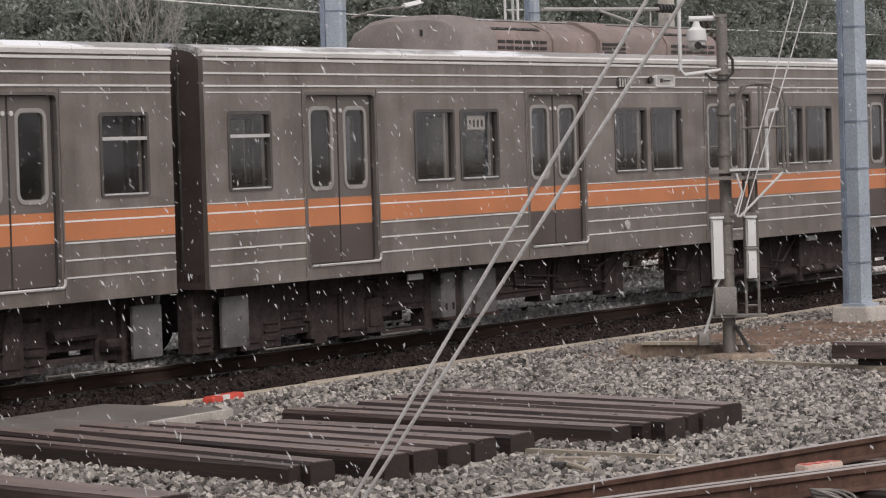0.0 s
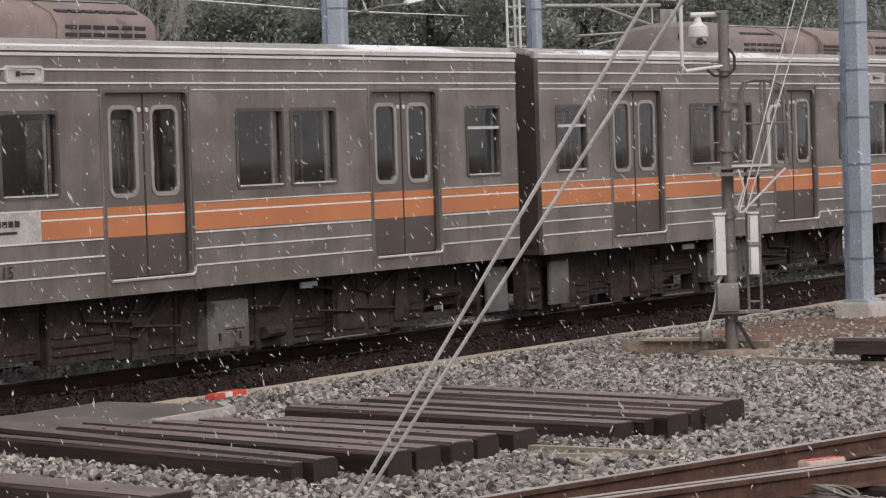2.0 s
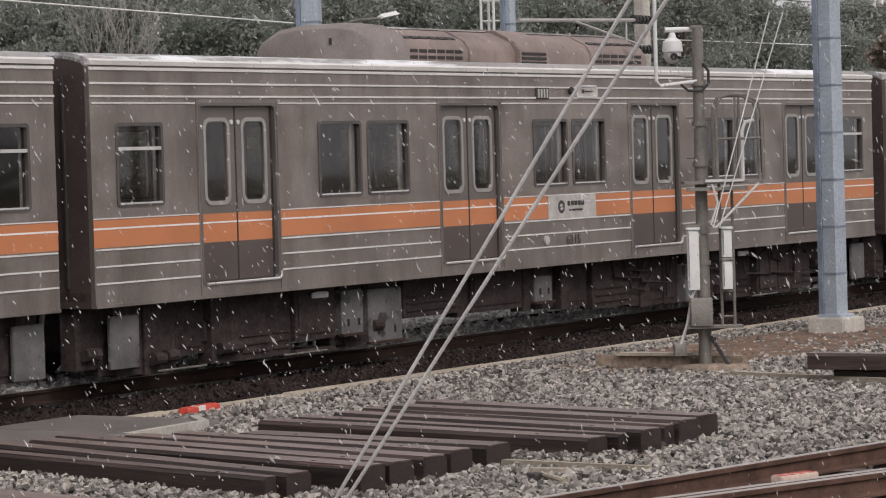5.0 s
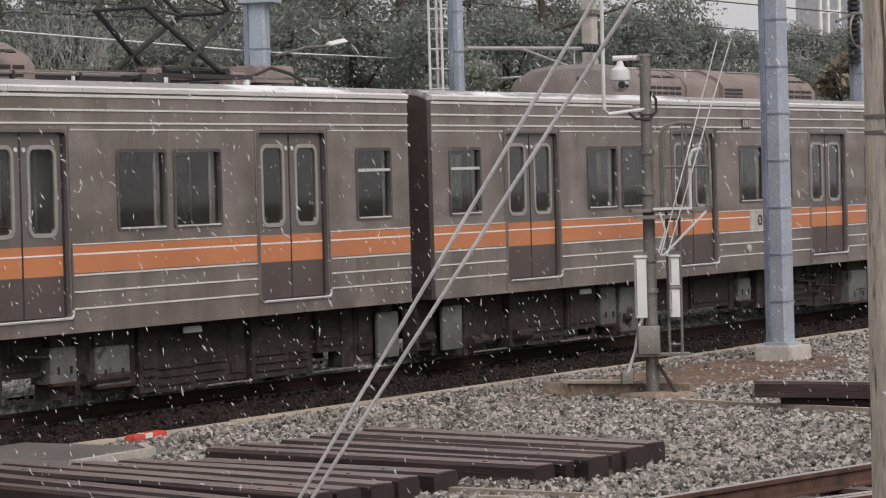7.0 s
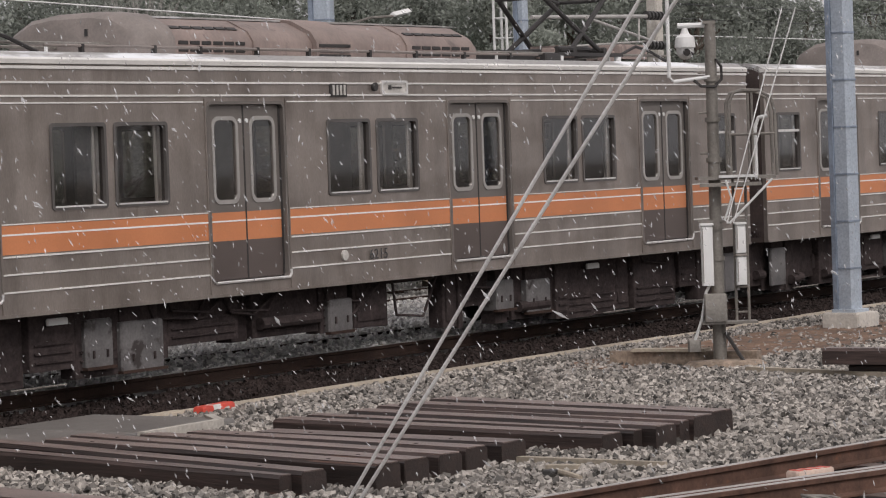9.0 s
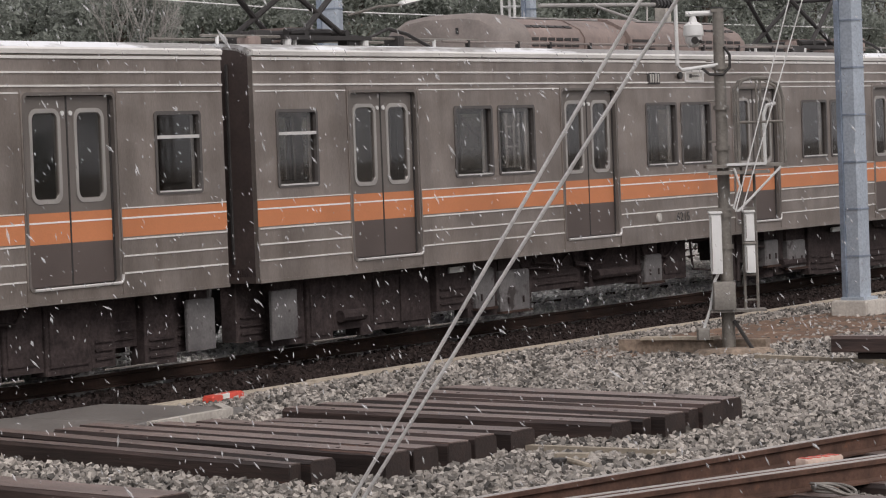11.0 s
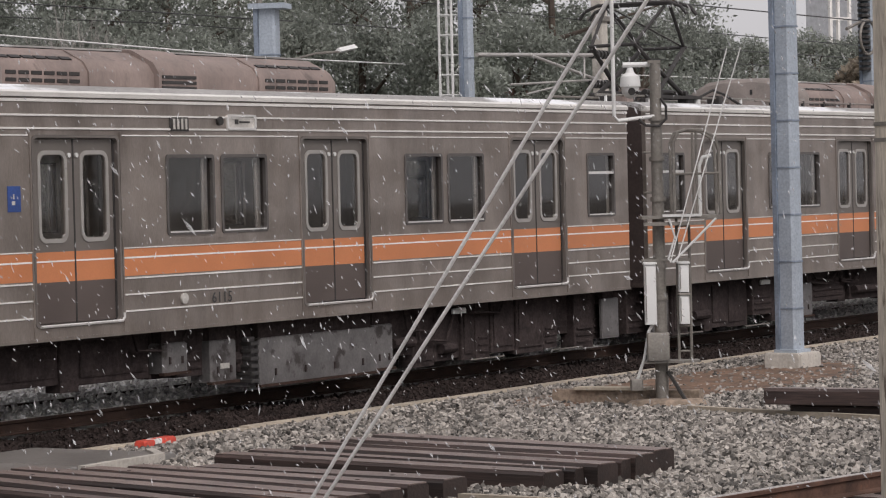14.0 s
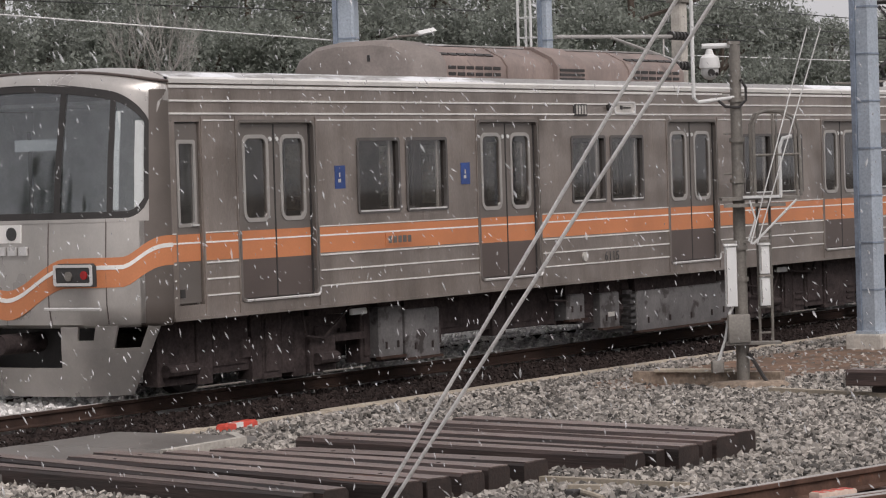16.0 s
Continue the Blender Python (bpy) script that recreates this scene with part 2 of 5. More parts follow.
CABLE = mat("guy_wire", (0.72, 0.71, 0.70), 0.5, 0.1, 0.8, 1.1, 0.5, 60, 0.05)
OLD_RED = mat("faded_red_paint", (0.30, 0.085, 0.065), 0.6, 0.0, 0.6, 1.2, 0.2, 30, 0.2)
RED = mat("red_paint", (0.55, 0.06, 0.035), 0.5)
OLDCONC = mat("old_concrete_pole", (0.56, 0.50, 0.42), 0.9, 0.0, 0.6, 1.2, 0.4, 20, 0.4, (3, 3, 0.5), ((0.15, 0.115, 0.09), 0.30, 0.22))
BARK = mat("bark", (0.09, 0.07, 0.055), 0.9, 0.0, 0.7, 1.2, 0.4, 20, 0.4)
# evergreen and tan colours include distance haze; the pale spots are snow
FOLIAGE = mat("hazed_evergreen_leaves", (0.25, 0.27, 0.235), 0.7, 0.0, 0.7, 1.3, 1.2, 8, 0.0, (1, 1, 1), ((0.40, 0.41, 0.41), 0.08, 0.5), 0.22, 0.15)
TAN = mat("hazed_winter_leaves", (0.30, 0.255, 0.20), 0.8, 0.0, 0.7, 1.3, 1.2, 8, 0.0, (1, 1, 1), None, 0.5)
TWIG = mat("bare_twigs", (0.32, 0.30, 0.28), 0.8, 0.0, 0.8, 1.2, 1.0, 20, 0.1)
WIRE = mat("overhead_wire", (0.06, 0.06, 0.06), 0.5, 0.4)
FLAKE = mat("snow", (0.86, 0.87, 0.88), 0.9, 0.0, 0.95, 1.0, 1.0, 20, 0.0)
fn, fl = FLAKE.node_tree.nodes, FLAKE.node_tree.links
fmix, fclear = fn.new("ShaderNodeMixShader"), fn.new("ShaderNodeBsdfTransparent")
fmix.inputs[0].default_value = 0.31
fl.new(fclear.outputs[0], fmix.inputs[1])
fl.new(fn["Principled BSDF"].outputs[0], fmix.inputs[2])
fl.new(fmix.outputs[0], fn["Material Output"].inputs["Surface"])
RUSSET = mat("russet_leaves", (0.27, 0.175, 0.145), 0.8, 0.0, 0.7, 1.3, 1.2, 8, 0.0, (1, 1, 1), None, 0.3)
for leaf in (FOLIAGE, TAN, RUSSET):
    ln, ll = leaf.node_tree.nodes, leaf.node_tree.links
    tmix, thin = ln.new("ShaderNodeMixShader"), ln.new("ShaderNodeBsdfTranslucent")
    tmix.inputs[0].default_value = 0.45
    ll.new(ln["Principled BSDF"].inputs["Base Color"].links[0].from_socket, thin.inputs["Color"])
    ll.new(ln["Principled BSDF"].outputs[0], tmix.inputs[1])
    ll.new(thin.outputs[0], tmix.inputs[2])
    ll.new(tmix.outputs[0], ln["Material Output"].inputs["Surface"])
HAZY = mat("distant_render", (0.55, 0.56, 0.58), 0.8, 0.0, 0.95, 1.05, 8, 2, 0.0)
DULL = mat("dulled_pale_paint", (0.47, 0.45, 0.42), 0.6, 0.0, 0.7, 1.15, 0.2, 30, 0.1)
INK = mat("dark_lettering", (0.05, 0.05, 0.05), 0.5)
REDLAMP = mat("red_lens", (0.35, 0.02, 0.02), 0.2)

# ---- ground and tracks ----
G = -0.25                      # ballast level; rail top is 0
NEAR = 18.675                  # the train's near side
AXIS = NEAR + 1.56             # the track's middle

ground = Geo()
N = 40
xs = np.linspace(-300, 600, N)
ys = np.linspace(-250, 500, N)
gv = [(x, y, G - 0.06 + (0.012 * max(0, y - 45) if y < 120 else 0.9)) for x in xs for y in ys]
gf = [(i * N + j, (i + 1) * N + j, (i + 1) * N + j + 1, i * N + j + 1) for i in range(N - 1) for j in range(N - 1)]
ground.add(gv, gf)
tagged(part("ground", ground, SOIL), "grey gravelly ground of a rail yard", "ground", kind="structure")


def stones(name, label, spots, size, material, seed):
    """Crushed stones at the given places, each a squashed uneven block."""
    rng = np.random.default_rng(seed)
    n = len(spots)
    cube = np.array([(x, y, z) for x in (-1, 1) for y in (-1, 1) for z in (-1, 1)], float)
    v = cube[None] * rng.uniform(0.35, 1.0, (n, 8, 3)) * (rng.uniform(0.55, 1.2, (n, 1, 3)) * size / 2)
    a = rng.uniform(0, 6.283, (n, 3))
    for k, (i, j) in enumerate(((0, 1), (1, 2), (0, 2))):
        c, s = np.cos(a[:, k])[:, None], np.sin(a[:, k])[:, None]
        vi, vj = v[:, :, i].copy(), v[:, :, j].copy()
        v[:, :, i], v[:, :, j] = vi * c - vj * s, vi * s + vj * c
    v += spots[:, None, :]
    faces = np.array([(0, 1, 3, 2), (4, 6, 7, 5), (0, 4, 5, 1), (2, 3, 7, 6), (0, 2, 6, 4), (1, 5, 7, 3)])
    f = (faces[None] + 8 * np.arange(n)[:, None, None]).reshape(-1, 4)
    me = bpy.data.meshes.new(name)
    me.from_pydata(v.reshape(-1, 3).tolist(), [], f.tolist())
    me.materials.append(material)
    return tagged(new(name, me), label, "ballast", kind="stuff")


def strewn(x0, x1, y0, y1, per, seed, lift, keep=None):
    rng = np.random.default_rng(seed)
    n = int((x1 - x0) * (y1 - y0) * per)
    p = np.c_[rng.uniform(x0, x1, n), rng.uniform(y0, y1, n), rng.uniform(*lift, n)]
    far = np.degrees(np.arctan2(p[:, 0], p[:, 1]))
    ok = (far > 46) & (far < 70)
    if keep:
        ok &= keep(p)
    return p[ok]


stones("ballast", "grey crushed stone ballast strewn over the yard", strewn(14, 40, 7.5, 17.2, 560, 3, (G - 0.03, G + 0.03), lambda p: (((p[:, 0] - 31.8) / 3.5) ** 2 + ((p[:, 1] - 15.7) / 1.15) ** 2 > 1) | (p[:, 0] * 7.3 % 1 > 0.85)), 0.067, STONE, 4)
stones("kerb_ballast", "dirty crushed stone heaped against the kerb", strewn(17, 40, 16.72, 17.19, 620, 13, (-0.235, -0.18), lambda p: p[:, 0] > 21.6), 0.06, STONE, 14)
stones("trackside_ballast", "rust-stained ballast beside the running rail, darkened for the train's shadow", strewn(17, 62, 17.4, 19.4, 260, 5, (G - 0.02, G + 0.03)), 0.062, STONE_RUST_SHADE, 6)
stones("far_ballast", "ballast between the tracks, paled for daylight under the train", strewn(18, 80, 19.58, 36, 190, 7, (-0.13, -0.06)), 0.07, STONE_FAR, 8)

# bed strip coloured near black for the shadow beside the train
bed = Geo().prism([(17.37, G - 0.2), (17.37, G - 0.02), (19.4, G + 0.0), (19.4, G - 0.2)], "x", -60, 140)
tagged(part("track_bed", bed, mat("train_shade_bed", (0.030, 0.022, 0.020), 1.0, 0, 0.6, 1.3, 0.8, 20, 0.5, spec=0.02)), "bed of the running track with the train's shadow in its colour", "track bed", kind="structure")
far_bed = Geo().prism([(19.53, G - 0.2), (19.53, -0.13), (37, -0.13), (39, G - 0.01), (40, G - 0.01), (40, G - 0.2)], "x", -60, 140)
tagged(part("far_track_bed", far_bed, mat("pale_bed", (0.42, 0.41, 0.40), 0.9, 0, 0.7, 1.2, 0.8, 20, 0.5)), "pale gravel bed beyond the train", "track bed", kind="structure")
soil_patch = Geo()
ring = [(31.8 + 3.9 * math.cos(a) * (1 + 0.12 * math.sin(3 * a)), 15.7 + 1.3 * math.sin(a) * (1 + 0.15 * math.cos(5 * a))) for a in np.linspace(0, 2 * math.pi, 28, endpoint=False)]
soil_patch.prism(ring, "z", G - 0.05, G + 0.035)
tagged(part("soil_patch", soil_patch, BROWN_SOIL), "bare brown earth round the mast footing", "soil", kind="structure")

RAIL = [(-0.07, -0.153), (0.07, -0.153), (0.07, -0.14), (0.012, -0.125), (0.010, -0.045), (0.034, -0.035), (0.034, -0.006), (0.028, -0.001), (-0.028, -0.001), (-0.034, -0.006), (-0.034, -0.035), (-0.010, -0.045), (-0.012, -0.125), (-0.07, -0.14)]


def rail(label, p, q, lift=0.0, rust=None):
    p, q = Vector((*p, lift)), Vector((*q, lift))
    ln = (q - p).length
    r = thing("rail", label, "rail", "rails", at=Matrix.Translation(p) @ pose(0, 0, 0, 0, 0, math.degrees(math.atan2(q.y - p.y, q.x - p.x))))
    part("rail_web", Geo().prism(RAIL, "x", 0, ln), rust or RAILRUST, r)
    part("rail_head", Geo().box(0, ln, -0.018, 0.018, -0.002, 0.003), RAILTOP, r, "worn shiny running surface")
    # narrow pale strip painting the sky's glint along the near edge
    part("worn_edge", Geo().add([(0, -0.034, -0.012), (ln, -0.034, -0.012), (ln, -0.0265, 0.0035), (0, -0.0265, 0.0035), (0, -0.024, -0.008), (ln, -0.024, -0.008)], [(0, 1, 2, 3), (1, 0, 4, 5), (3, 2, 5, 4), (0, 3, 4), (1, 5, 2)]), RAILTOP, r)
    return r


for yy in (AXIS - 0.7525, AXIS + 0.7525):
    rail("rusty steel running rail under the train", (-50, yy), (130, yy), -0.05)
for yy in (25.3, 26.8):
    rail("rusty steel rail of the neighbouring track", (-50, yy), (130, yy), -0.02)
# the turnout in front
def along(p, q, a, b):
    d = Vector((q[0] - p[0], q[1] - p[1])).normalized()
    return (p[0] + d.x * a, p[1] + d.y * a), (p[0] + d.x * b, p[1] + d.y * b)


RA, RB = ((15.26, 9.62), (19.58, 8.81)), ((15.49, 8.97), (17.98, 8.09))
rail("rust-brown stock rail of a turnout on ballast", *along(*RA, -4, 12), 0.0, FRESH_RUST)
rail("rust-brown switch rail converging with the stock rail", *along(*RB, -2.5, 9), 0.0, FRESH_RUST)
rail("second switch rail lying close beside another", *along((15.62, 8.79), (18.05, 7.95), -2.5, 9), 0.0, FRESH_RUST)


def sleeper(label, p, q, w, top, h, group):
    """A timber with chamfered edges, from p to q on its middle line."""
    p, q = Vector(p), Vector(q)
    ln = (q - p).length
    m = Matrix.Translation((p.x, p.y, top - h)) @ pose(0, 0, 0, 0, 0, math.degrees(math.atan2(q.y - p.y, q.x - p.x)) - 90)
    g = Geo()
    c = 0.022
    poly = [(-w / 2, 0), (w / 2, 0), (w / 2, h - c), (w / 2 - c, h), (-w / 2 + c, h), (-w / 2, h - c)]
    rings = []
    for k in range(13):
        s = ln * k / 12
        rings.append([(x + 0.006 * noise.noise((p.x * 3 + s, p.y, 1)), s, z + 0.006 * noise.noise((s * 1.3, x * 4 + p.x, 3))) for x, z in poly])
    g.loft(rings)
    t = thing("timber_sleeper", label, "sleeper", group, at=m)
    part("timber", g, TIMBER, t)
    # thin slab over the top face, painted paler for sky sheen
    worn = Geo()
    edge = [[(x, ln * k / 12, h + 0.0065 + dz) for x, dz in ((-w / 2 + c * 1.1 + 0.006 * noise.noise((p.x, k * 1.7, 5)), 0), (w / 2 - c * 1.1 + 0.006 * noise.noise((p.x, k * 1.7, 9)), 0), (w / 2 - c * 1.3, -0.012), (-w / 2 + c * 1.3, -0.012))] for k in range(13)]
    part("worn_top", worn.loft(edge), WORN_SHEEN_TOP, t, "weathered top face, paled to carry the sky's sheen")
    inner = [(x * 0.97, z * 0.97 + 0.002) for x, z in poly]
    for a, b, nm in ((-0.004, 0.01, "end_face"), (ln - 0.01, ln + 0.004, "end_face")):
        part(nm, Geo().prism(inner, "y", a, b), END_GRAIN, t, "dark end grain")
    for s in (0.55, ln - 0.6):
        part("spike_plug", Geo().tube((0.04, s, h - 0.01), (0.04, s, h + 0.010), 0.018, 8), END_GRAIN, t)
    return t


# sleepers of the switch, set under the rails
for k in range(11):
    x = 13.4 + 0.72 * k
    yc = 9.62 - 0.19 * (x - 15.26) - 0.55
    sleeper("dark timber switch sleeper bedded in ballast", (x - 0.2, yc - 1.3), (x + 0.2, yc + 1.15), 0.24, -0.155, 0.12, "turnout sleepers")

SL = "weathered creosoted timber sleeper lying in a row on ballast"
TOP = -0.08
# a row of long timbers: far end, near end, width
for p, q, w, up in (((20.85, 15.23), (20.28, 11.50), 0.27, -0.010), ((21.11, 15.07), (20.55, 11.37), 0.24, 0.000), ((21.30, 14.72), (20.65, 11.20), 0.27, 0.030), ((21.85, 14.78), (21.16, 11.25), 0.28, 0.020), ((21.86, 14.54), (21.28, 11.18), 0.28, 0.050), ((22.41, 14.55), (21.79, 11.27), 0.30, 0.040)):
    sleeper(SL, p, q, w, TOP + up, 0.18 + up, "stacked sleepers")
for p, q, w, up in (((18.14, 17.08), (17.05, 12.42), 0.20, -0.010), ((18.52, 17.18), (17.15, 12.27), 0.24, 0.015), ((18.38, 15.81), (17.54, 11.87), 0.26, 0.040), ((18.72, 15.82), (17.84, 11.81), 0.26, 0.040), ((19.06, 15.34), (18.37, 11.85), 0.26, 0.025), ((19.29, 15.02), (18.78, 11.87), 0.26, 0.030), ((19.57, 14.49), (19.30, 11.85), 0.32, 0.020), ((15.76, 15.16), (15.20, 12.20), 0.42, -0.010)):
    sleeper(SL, p, q, w, TOP + up, 0.19 + up, "stacked sleepers")

# kerb between yard and track, in lengths with open joints
for k in range(26):
    x = 8 + 2.0 * k
    kb = Geo().box(x + 0.01, x + 1.99, 17.20 + random.uniform(-0.012, 0.012), 17.37, G - 0.15, -0.165 + random.uniform(-0.008, 0.008), 0.015)
    tagged(part("kerb", kb, KERB), "pale concrete kerb length beside the track", "kerb", "kerb lengths", "structure")

# concrete trough covers at the foot of the track
for k, (x0, x1) in enumerate(((16.6, 18.3), (18.33, 20.0), (20.03, 21.38))):
    lid = Geo().box(x0, x1, 16.17, 17.9, G - 0.1, -0.15 - 0.004 * k, 0.02)
    tagged(part("trough_cover", lid, SLAB), "wet grey concrete trough cover beside the kerb", "slab", "trough covers")
tagged(part("slab_lip", Geo().prism([(19.83, 16.02), (19.83, 16.10), (21.03, 16.16), (21.40, 16.56), (21.46, 16.50), (21.08, 16.08)], "z", G - 0.05, -0.135), CONCRETE), "pale concrete edging beside the trough covers", "edging")

chock = thing("red_marker_block", "red painted marker block with a white patch on the kerb", "marker", at=pose(22.2, 17.05, -0.145, 0, 0, 8))
part("block", Geo().box(-0.31, 0.31, -0.07, 0.07, -0.08, 0.025, 0.02), RED, chock)
part("white_patch", Geo().box(-0.13, 0.0, -0.074, 0.03, -0.02, 0.0285), WHITE, chock, "white patch with unreadable marks")
for s in (-0.09, -0.04):
    part("mark_bar", Geo().box(s - 0.02, s + 0.02, -0.05, 0.0, 0.02, 0.032), RED, chock)
tag2 = thing("point_marker", "white marker plate with red bars beside a switch rail", "marker", at=pose(18.18, 8.72, -0.06, 0, 0, -18))
part("plate", Geo().box(-0.19, 0.19, -0.06, 0.06, -0.05, 0.0, 0.012), mat("faded_cream", (0.55, 0.42, 0.35), 0.6), tag2)
part("stand", Geo().box(-0.12, 0.12, -0.03, 0.03, -0.19, -0.045), RAILRUST, tag2)
for s in (-0.14, -0.05, 0.04, 0.13):
    part("mark_bar", Geo().box(s - 0.02, s + 0.02, -0.05, 0.05, -0.002, 0.004), RED, tag2)
for x, y in ((16.87, 8.88), (16.2, 7.75)):
    rp = Geo().box(x - 0.22, x + 0.22, y - 0.06, y + 0.06, -0.2, -0.11, 0.015)
    tagged(part("red_slide_plate", rp, OLD_RED), "faded red plate between the switch rails", "plate", "slide plates")
rod = thing("point_rod", "cream painted point rod lying on the ballast", "rod")
part("bar", Geo().prism([(19.33, 11.85), (19.41, 11.83), (19.33, 10.48), (19.28, 10.48)], "z", G, -0.185), KERB, rod)
part("crank", Geo().prism([(18.90, 11.32), (19.00, 11.33), (19.05, 11.07), (18.95, 11.06)], "z", G, -0.19), KERB, rod)
part("hook", Geo().path([(18.62, 11.02, -0.2), (18.50, 10.95, -0.185), (18.38, 10.80, -0.185), (18.30, 10.66, -0.2)], 0.022, 8), KERB, rod, "bent cream hook")
part("clamp", Geo().box(18.50, 18.62, 11.02, 11.12, G, -0.18, 0.015), BLACK, rod, "black clamp")

coil = thing("wire_coil", "loose coil of grey signal wire between the rails", "wire", at=pose(16.95, 8.05, -0.13, 12, 4, 0))
for k in range(3):
    r = 0.11 + 0.015 * k
    part("wire_turn", Geo().path([(r * math.cos(a) + 0.01 * k, r * 1.1 * math.sin(a), 0.012 * k + 0.012 * math.sin(2 * a + k)) for a in np.linspace(0, 6.283, 25)], 0.010, 6), GALV, coil)
part("wire_tail", Geo().path([(0.09, 0, 0), (0.25, -0.06, -0.04), (0.42, 0.03, -0.06), (0.6, -0.04, -0.05)], 0.010, 6), GALV, coil)

# ---- mast with ladder, boxes and camera ----
MX, MY = 28.413, 14.69
RT = Vector((0.5225, -0.8526, 0))            # to the right as seen from the yard, across the view
mast = thing("signal_mast", "grey steel mast with ladder cage and cabinets on a footing", "mast", at=Matrix.Translation((MX, MY, G)) @ pose(0, 0, 0, 0, 0, math.degrees(math.atan2(RT.y, RT.x))))
# in the mast's space x runs across the view, y away, z from its foot
part("pole", Geo().tube((0, 0, 0.02), (0, 0, 3.84), 0.075, 14, 0.062), GALV, mast)
mound = [[((r + 0.03 * noise.noise((3 * math.cos(a), 3 * math.sin(a), z * 9))) * math.cos(a) + 0.05, 0.45 * r * math.sin(a) - 0.10, z) for a in np.linspace(0, 2 * math.pi, 22, endpoint=False)] for r, z in ((0.50, -0.05), (0.46, 0.05), (0.40, 0.09), (0.2, 0.10))]
part("footing", Geo().loft(mound), WALLCONC, mast, "rounded earth-stained concrete footing")
part("earth_cable", Geo().path([(0.06, -0.08, 0.40), (0.12, -0.12, 0.30), (0.20, -0.16, 0.16), (0.27, -0.2, 0.04)], 0.022, 6), BLACK, mast, "black earthing cable")
part("cap", Geo().box(-0.08, 0.06, -0.06, 0.06, 3.84, 3.875), GALV, mast)
for z in (0.62, 1.2, 1.55, 2.3, 2.75, 3.2):
    part("clamp", Geo().tube((0, 0, z), (0, 0, z + 0.05), 0.088, 12), GALV, mast)
    part("step_peg", Geo().tube((-0.06, 0, z + 0.1), (-0.15, 0, z + 0.1), 0.012, 6), GALV, mast)
part("camera_arm", Geo().tube((0.02, 0, 3.83), (-0.36, -0.02, 3.83), 0.03, 8), CASE, mast, "pale bracket arm")
dome = part("dome_camera", Geo().loft([[(-0.28 + r * math.cos(a), -0.02 + r * math.sin(a), z) for a in np.linspace(0, 2 * math.pi, 16, endpoint=False)] for z, r in ((3.80, 0.03), (3.74, 0.05), (3.70, 0.105), (3.62, 0.115), (3.585, 0.115))]), CASE, mast, "white dome camera housing")
part("dome_glass", Geo().loft([[(-0.28 + r * math.cos(a), -0.02 + r * math.sin(a), z) for a in np.linspace(0, 2 * math.pi, 16, endpoint=False)] for z, r in ((3.585, 0.10), (3.52, 0.095), (3.47, 0.06), (3.455, 0.02))]), CASE, dome)
part("lens", Geo().tube((-0.27, -0.09, 3.535), (-0.27, -0.125, 3.53), 0.042, 12), BLACK, dome)
part("sensor", Geo().tube((-0.21, -0.08, 3.52), (-0.21, -0.10, 3.515), 0.02, 10), BLACK, dome)
part("conduit", Geo().path([(-0.02, -0.05, 3.25), (-0.42, -0.06, 3.21), (-0.47, -0.06, 3.26), (-0.47, -0.06, 4.6)], 0.022, 8), CASE, mast, "pale conduit")
part("drip_loop", Geo().path([(0.05, -0.05, 3.45), (0.11, -0.05, 3.36), (0.11, -0.05, 3.22), (0.03, -0.07, 3.14), (-0.12, -0.07, 3.15), (-0.2, -0.07, 3.22)], 0.016, 6), BLACK, mast, "black cable loop")
for x0, x1, z0, z1 in ((-0.18, -0.05, 0.93, 1.60), (0.205, 0.315, 0.93, 1.25), (0.205, 0.315, 1.285, 1.60)):
    cabn = part("cabinet", Geo().box(x0, x1, -0.16, -0.02, z0, z1, 0.012), CASE, mast, "white narrow equipment cabinet")
    part("lid", Geo().box(x0 - 0.012, x1 + 0.012, -0.175, -0.01, z1, z1 + 0.025, 0.008), CASE if z1 > 1.3 else GALV, cabn)
    part("seam", Geo().box(x0 + 0.012, x0 + 0.02, -0.163, -0.158, z0 + 0.03, z1 - 0.03), GALV, cabn)
    part("bracket", Geo().box(x0 + 0.02, x1 - 0.02, -0.02, 0.06, z0 + 0.12, z0 + 0.16), GALV, mast)
part("cross_bar", Geo().box(-0.2, 0.34, -0.06, -0.02, 1.63, 1.66), GALV, mast)
part("junction_box", Geo().box(-0.17, 0.08, -0.22, -0.07, 0.53, 0.84, 0.012), GALV, mast, "grey junction box")
part("junction_bracket", Geo().box(-0.2, 0.42, -0.2, 0.1, 0.50, 0.525), GALV, mast)
part("white_cable", Geo().path([(-0.10, -0.1, 0.93), (-0.14, -0.1, 0.86), (-0.2, -0.12, 0.55), (-0.29, -0.1, 0.30)], 0.018, 6), CASE, mast, "white cable to the ground")
part("splice_box", Geo().box(-0.36, -0.22, -0.16, 0.0, 0.2, 0.33, 0.015), GALV, mast)
for x in (0.20, 0.34):
    part("ladder_rail", Geo().tube((x, 0, 0.52), (x, 0, 2.16), 0.017, 6), GALV, mast)
for k in range(6):
    part("rung", Geo().tube((0.20, 0, 0.62 + 0.28 * k), (0.34, 0, 0.62 + 0.28 * k), 0.012, 6), GALV, mast)
part("platform", Geo().box(-0.2, 0.66, -0.25, 0.3, 2.105, 2.14), GALV, mast)
part("platform_edge", Geo().box(0.03, 0.46, -0.28, -0.25, 2.125, 2.155), CASE, mast, "pale worn platform edge")
part("platform_beam", Geo().box(-0.18, 0.5, -0.26, -0.2, 2.03, 2.07), GALV, mast)
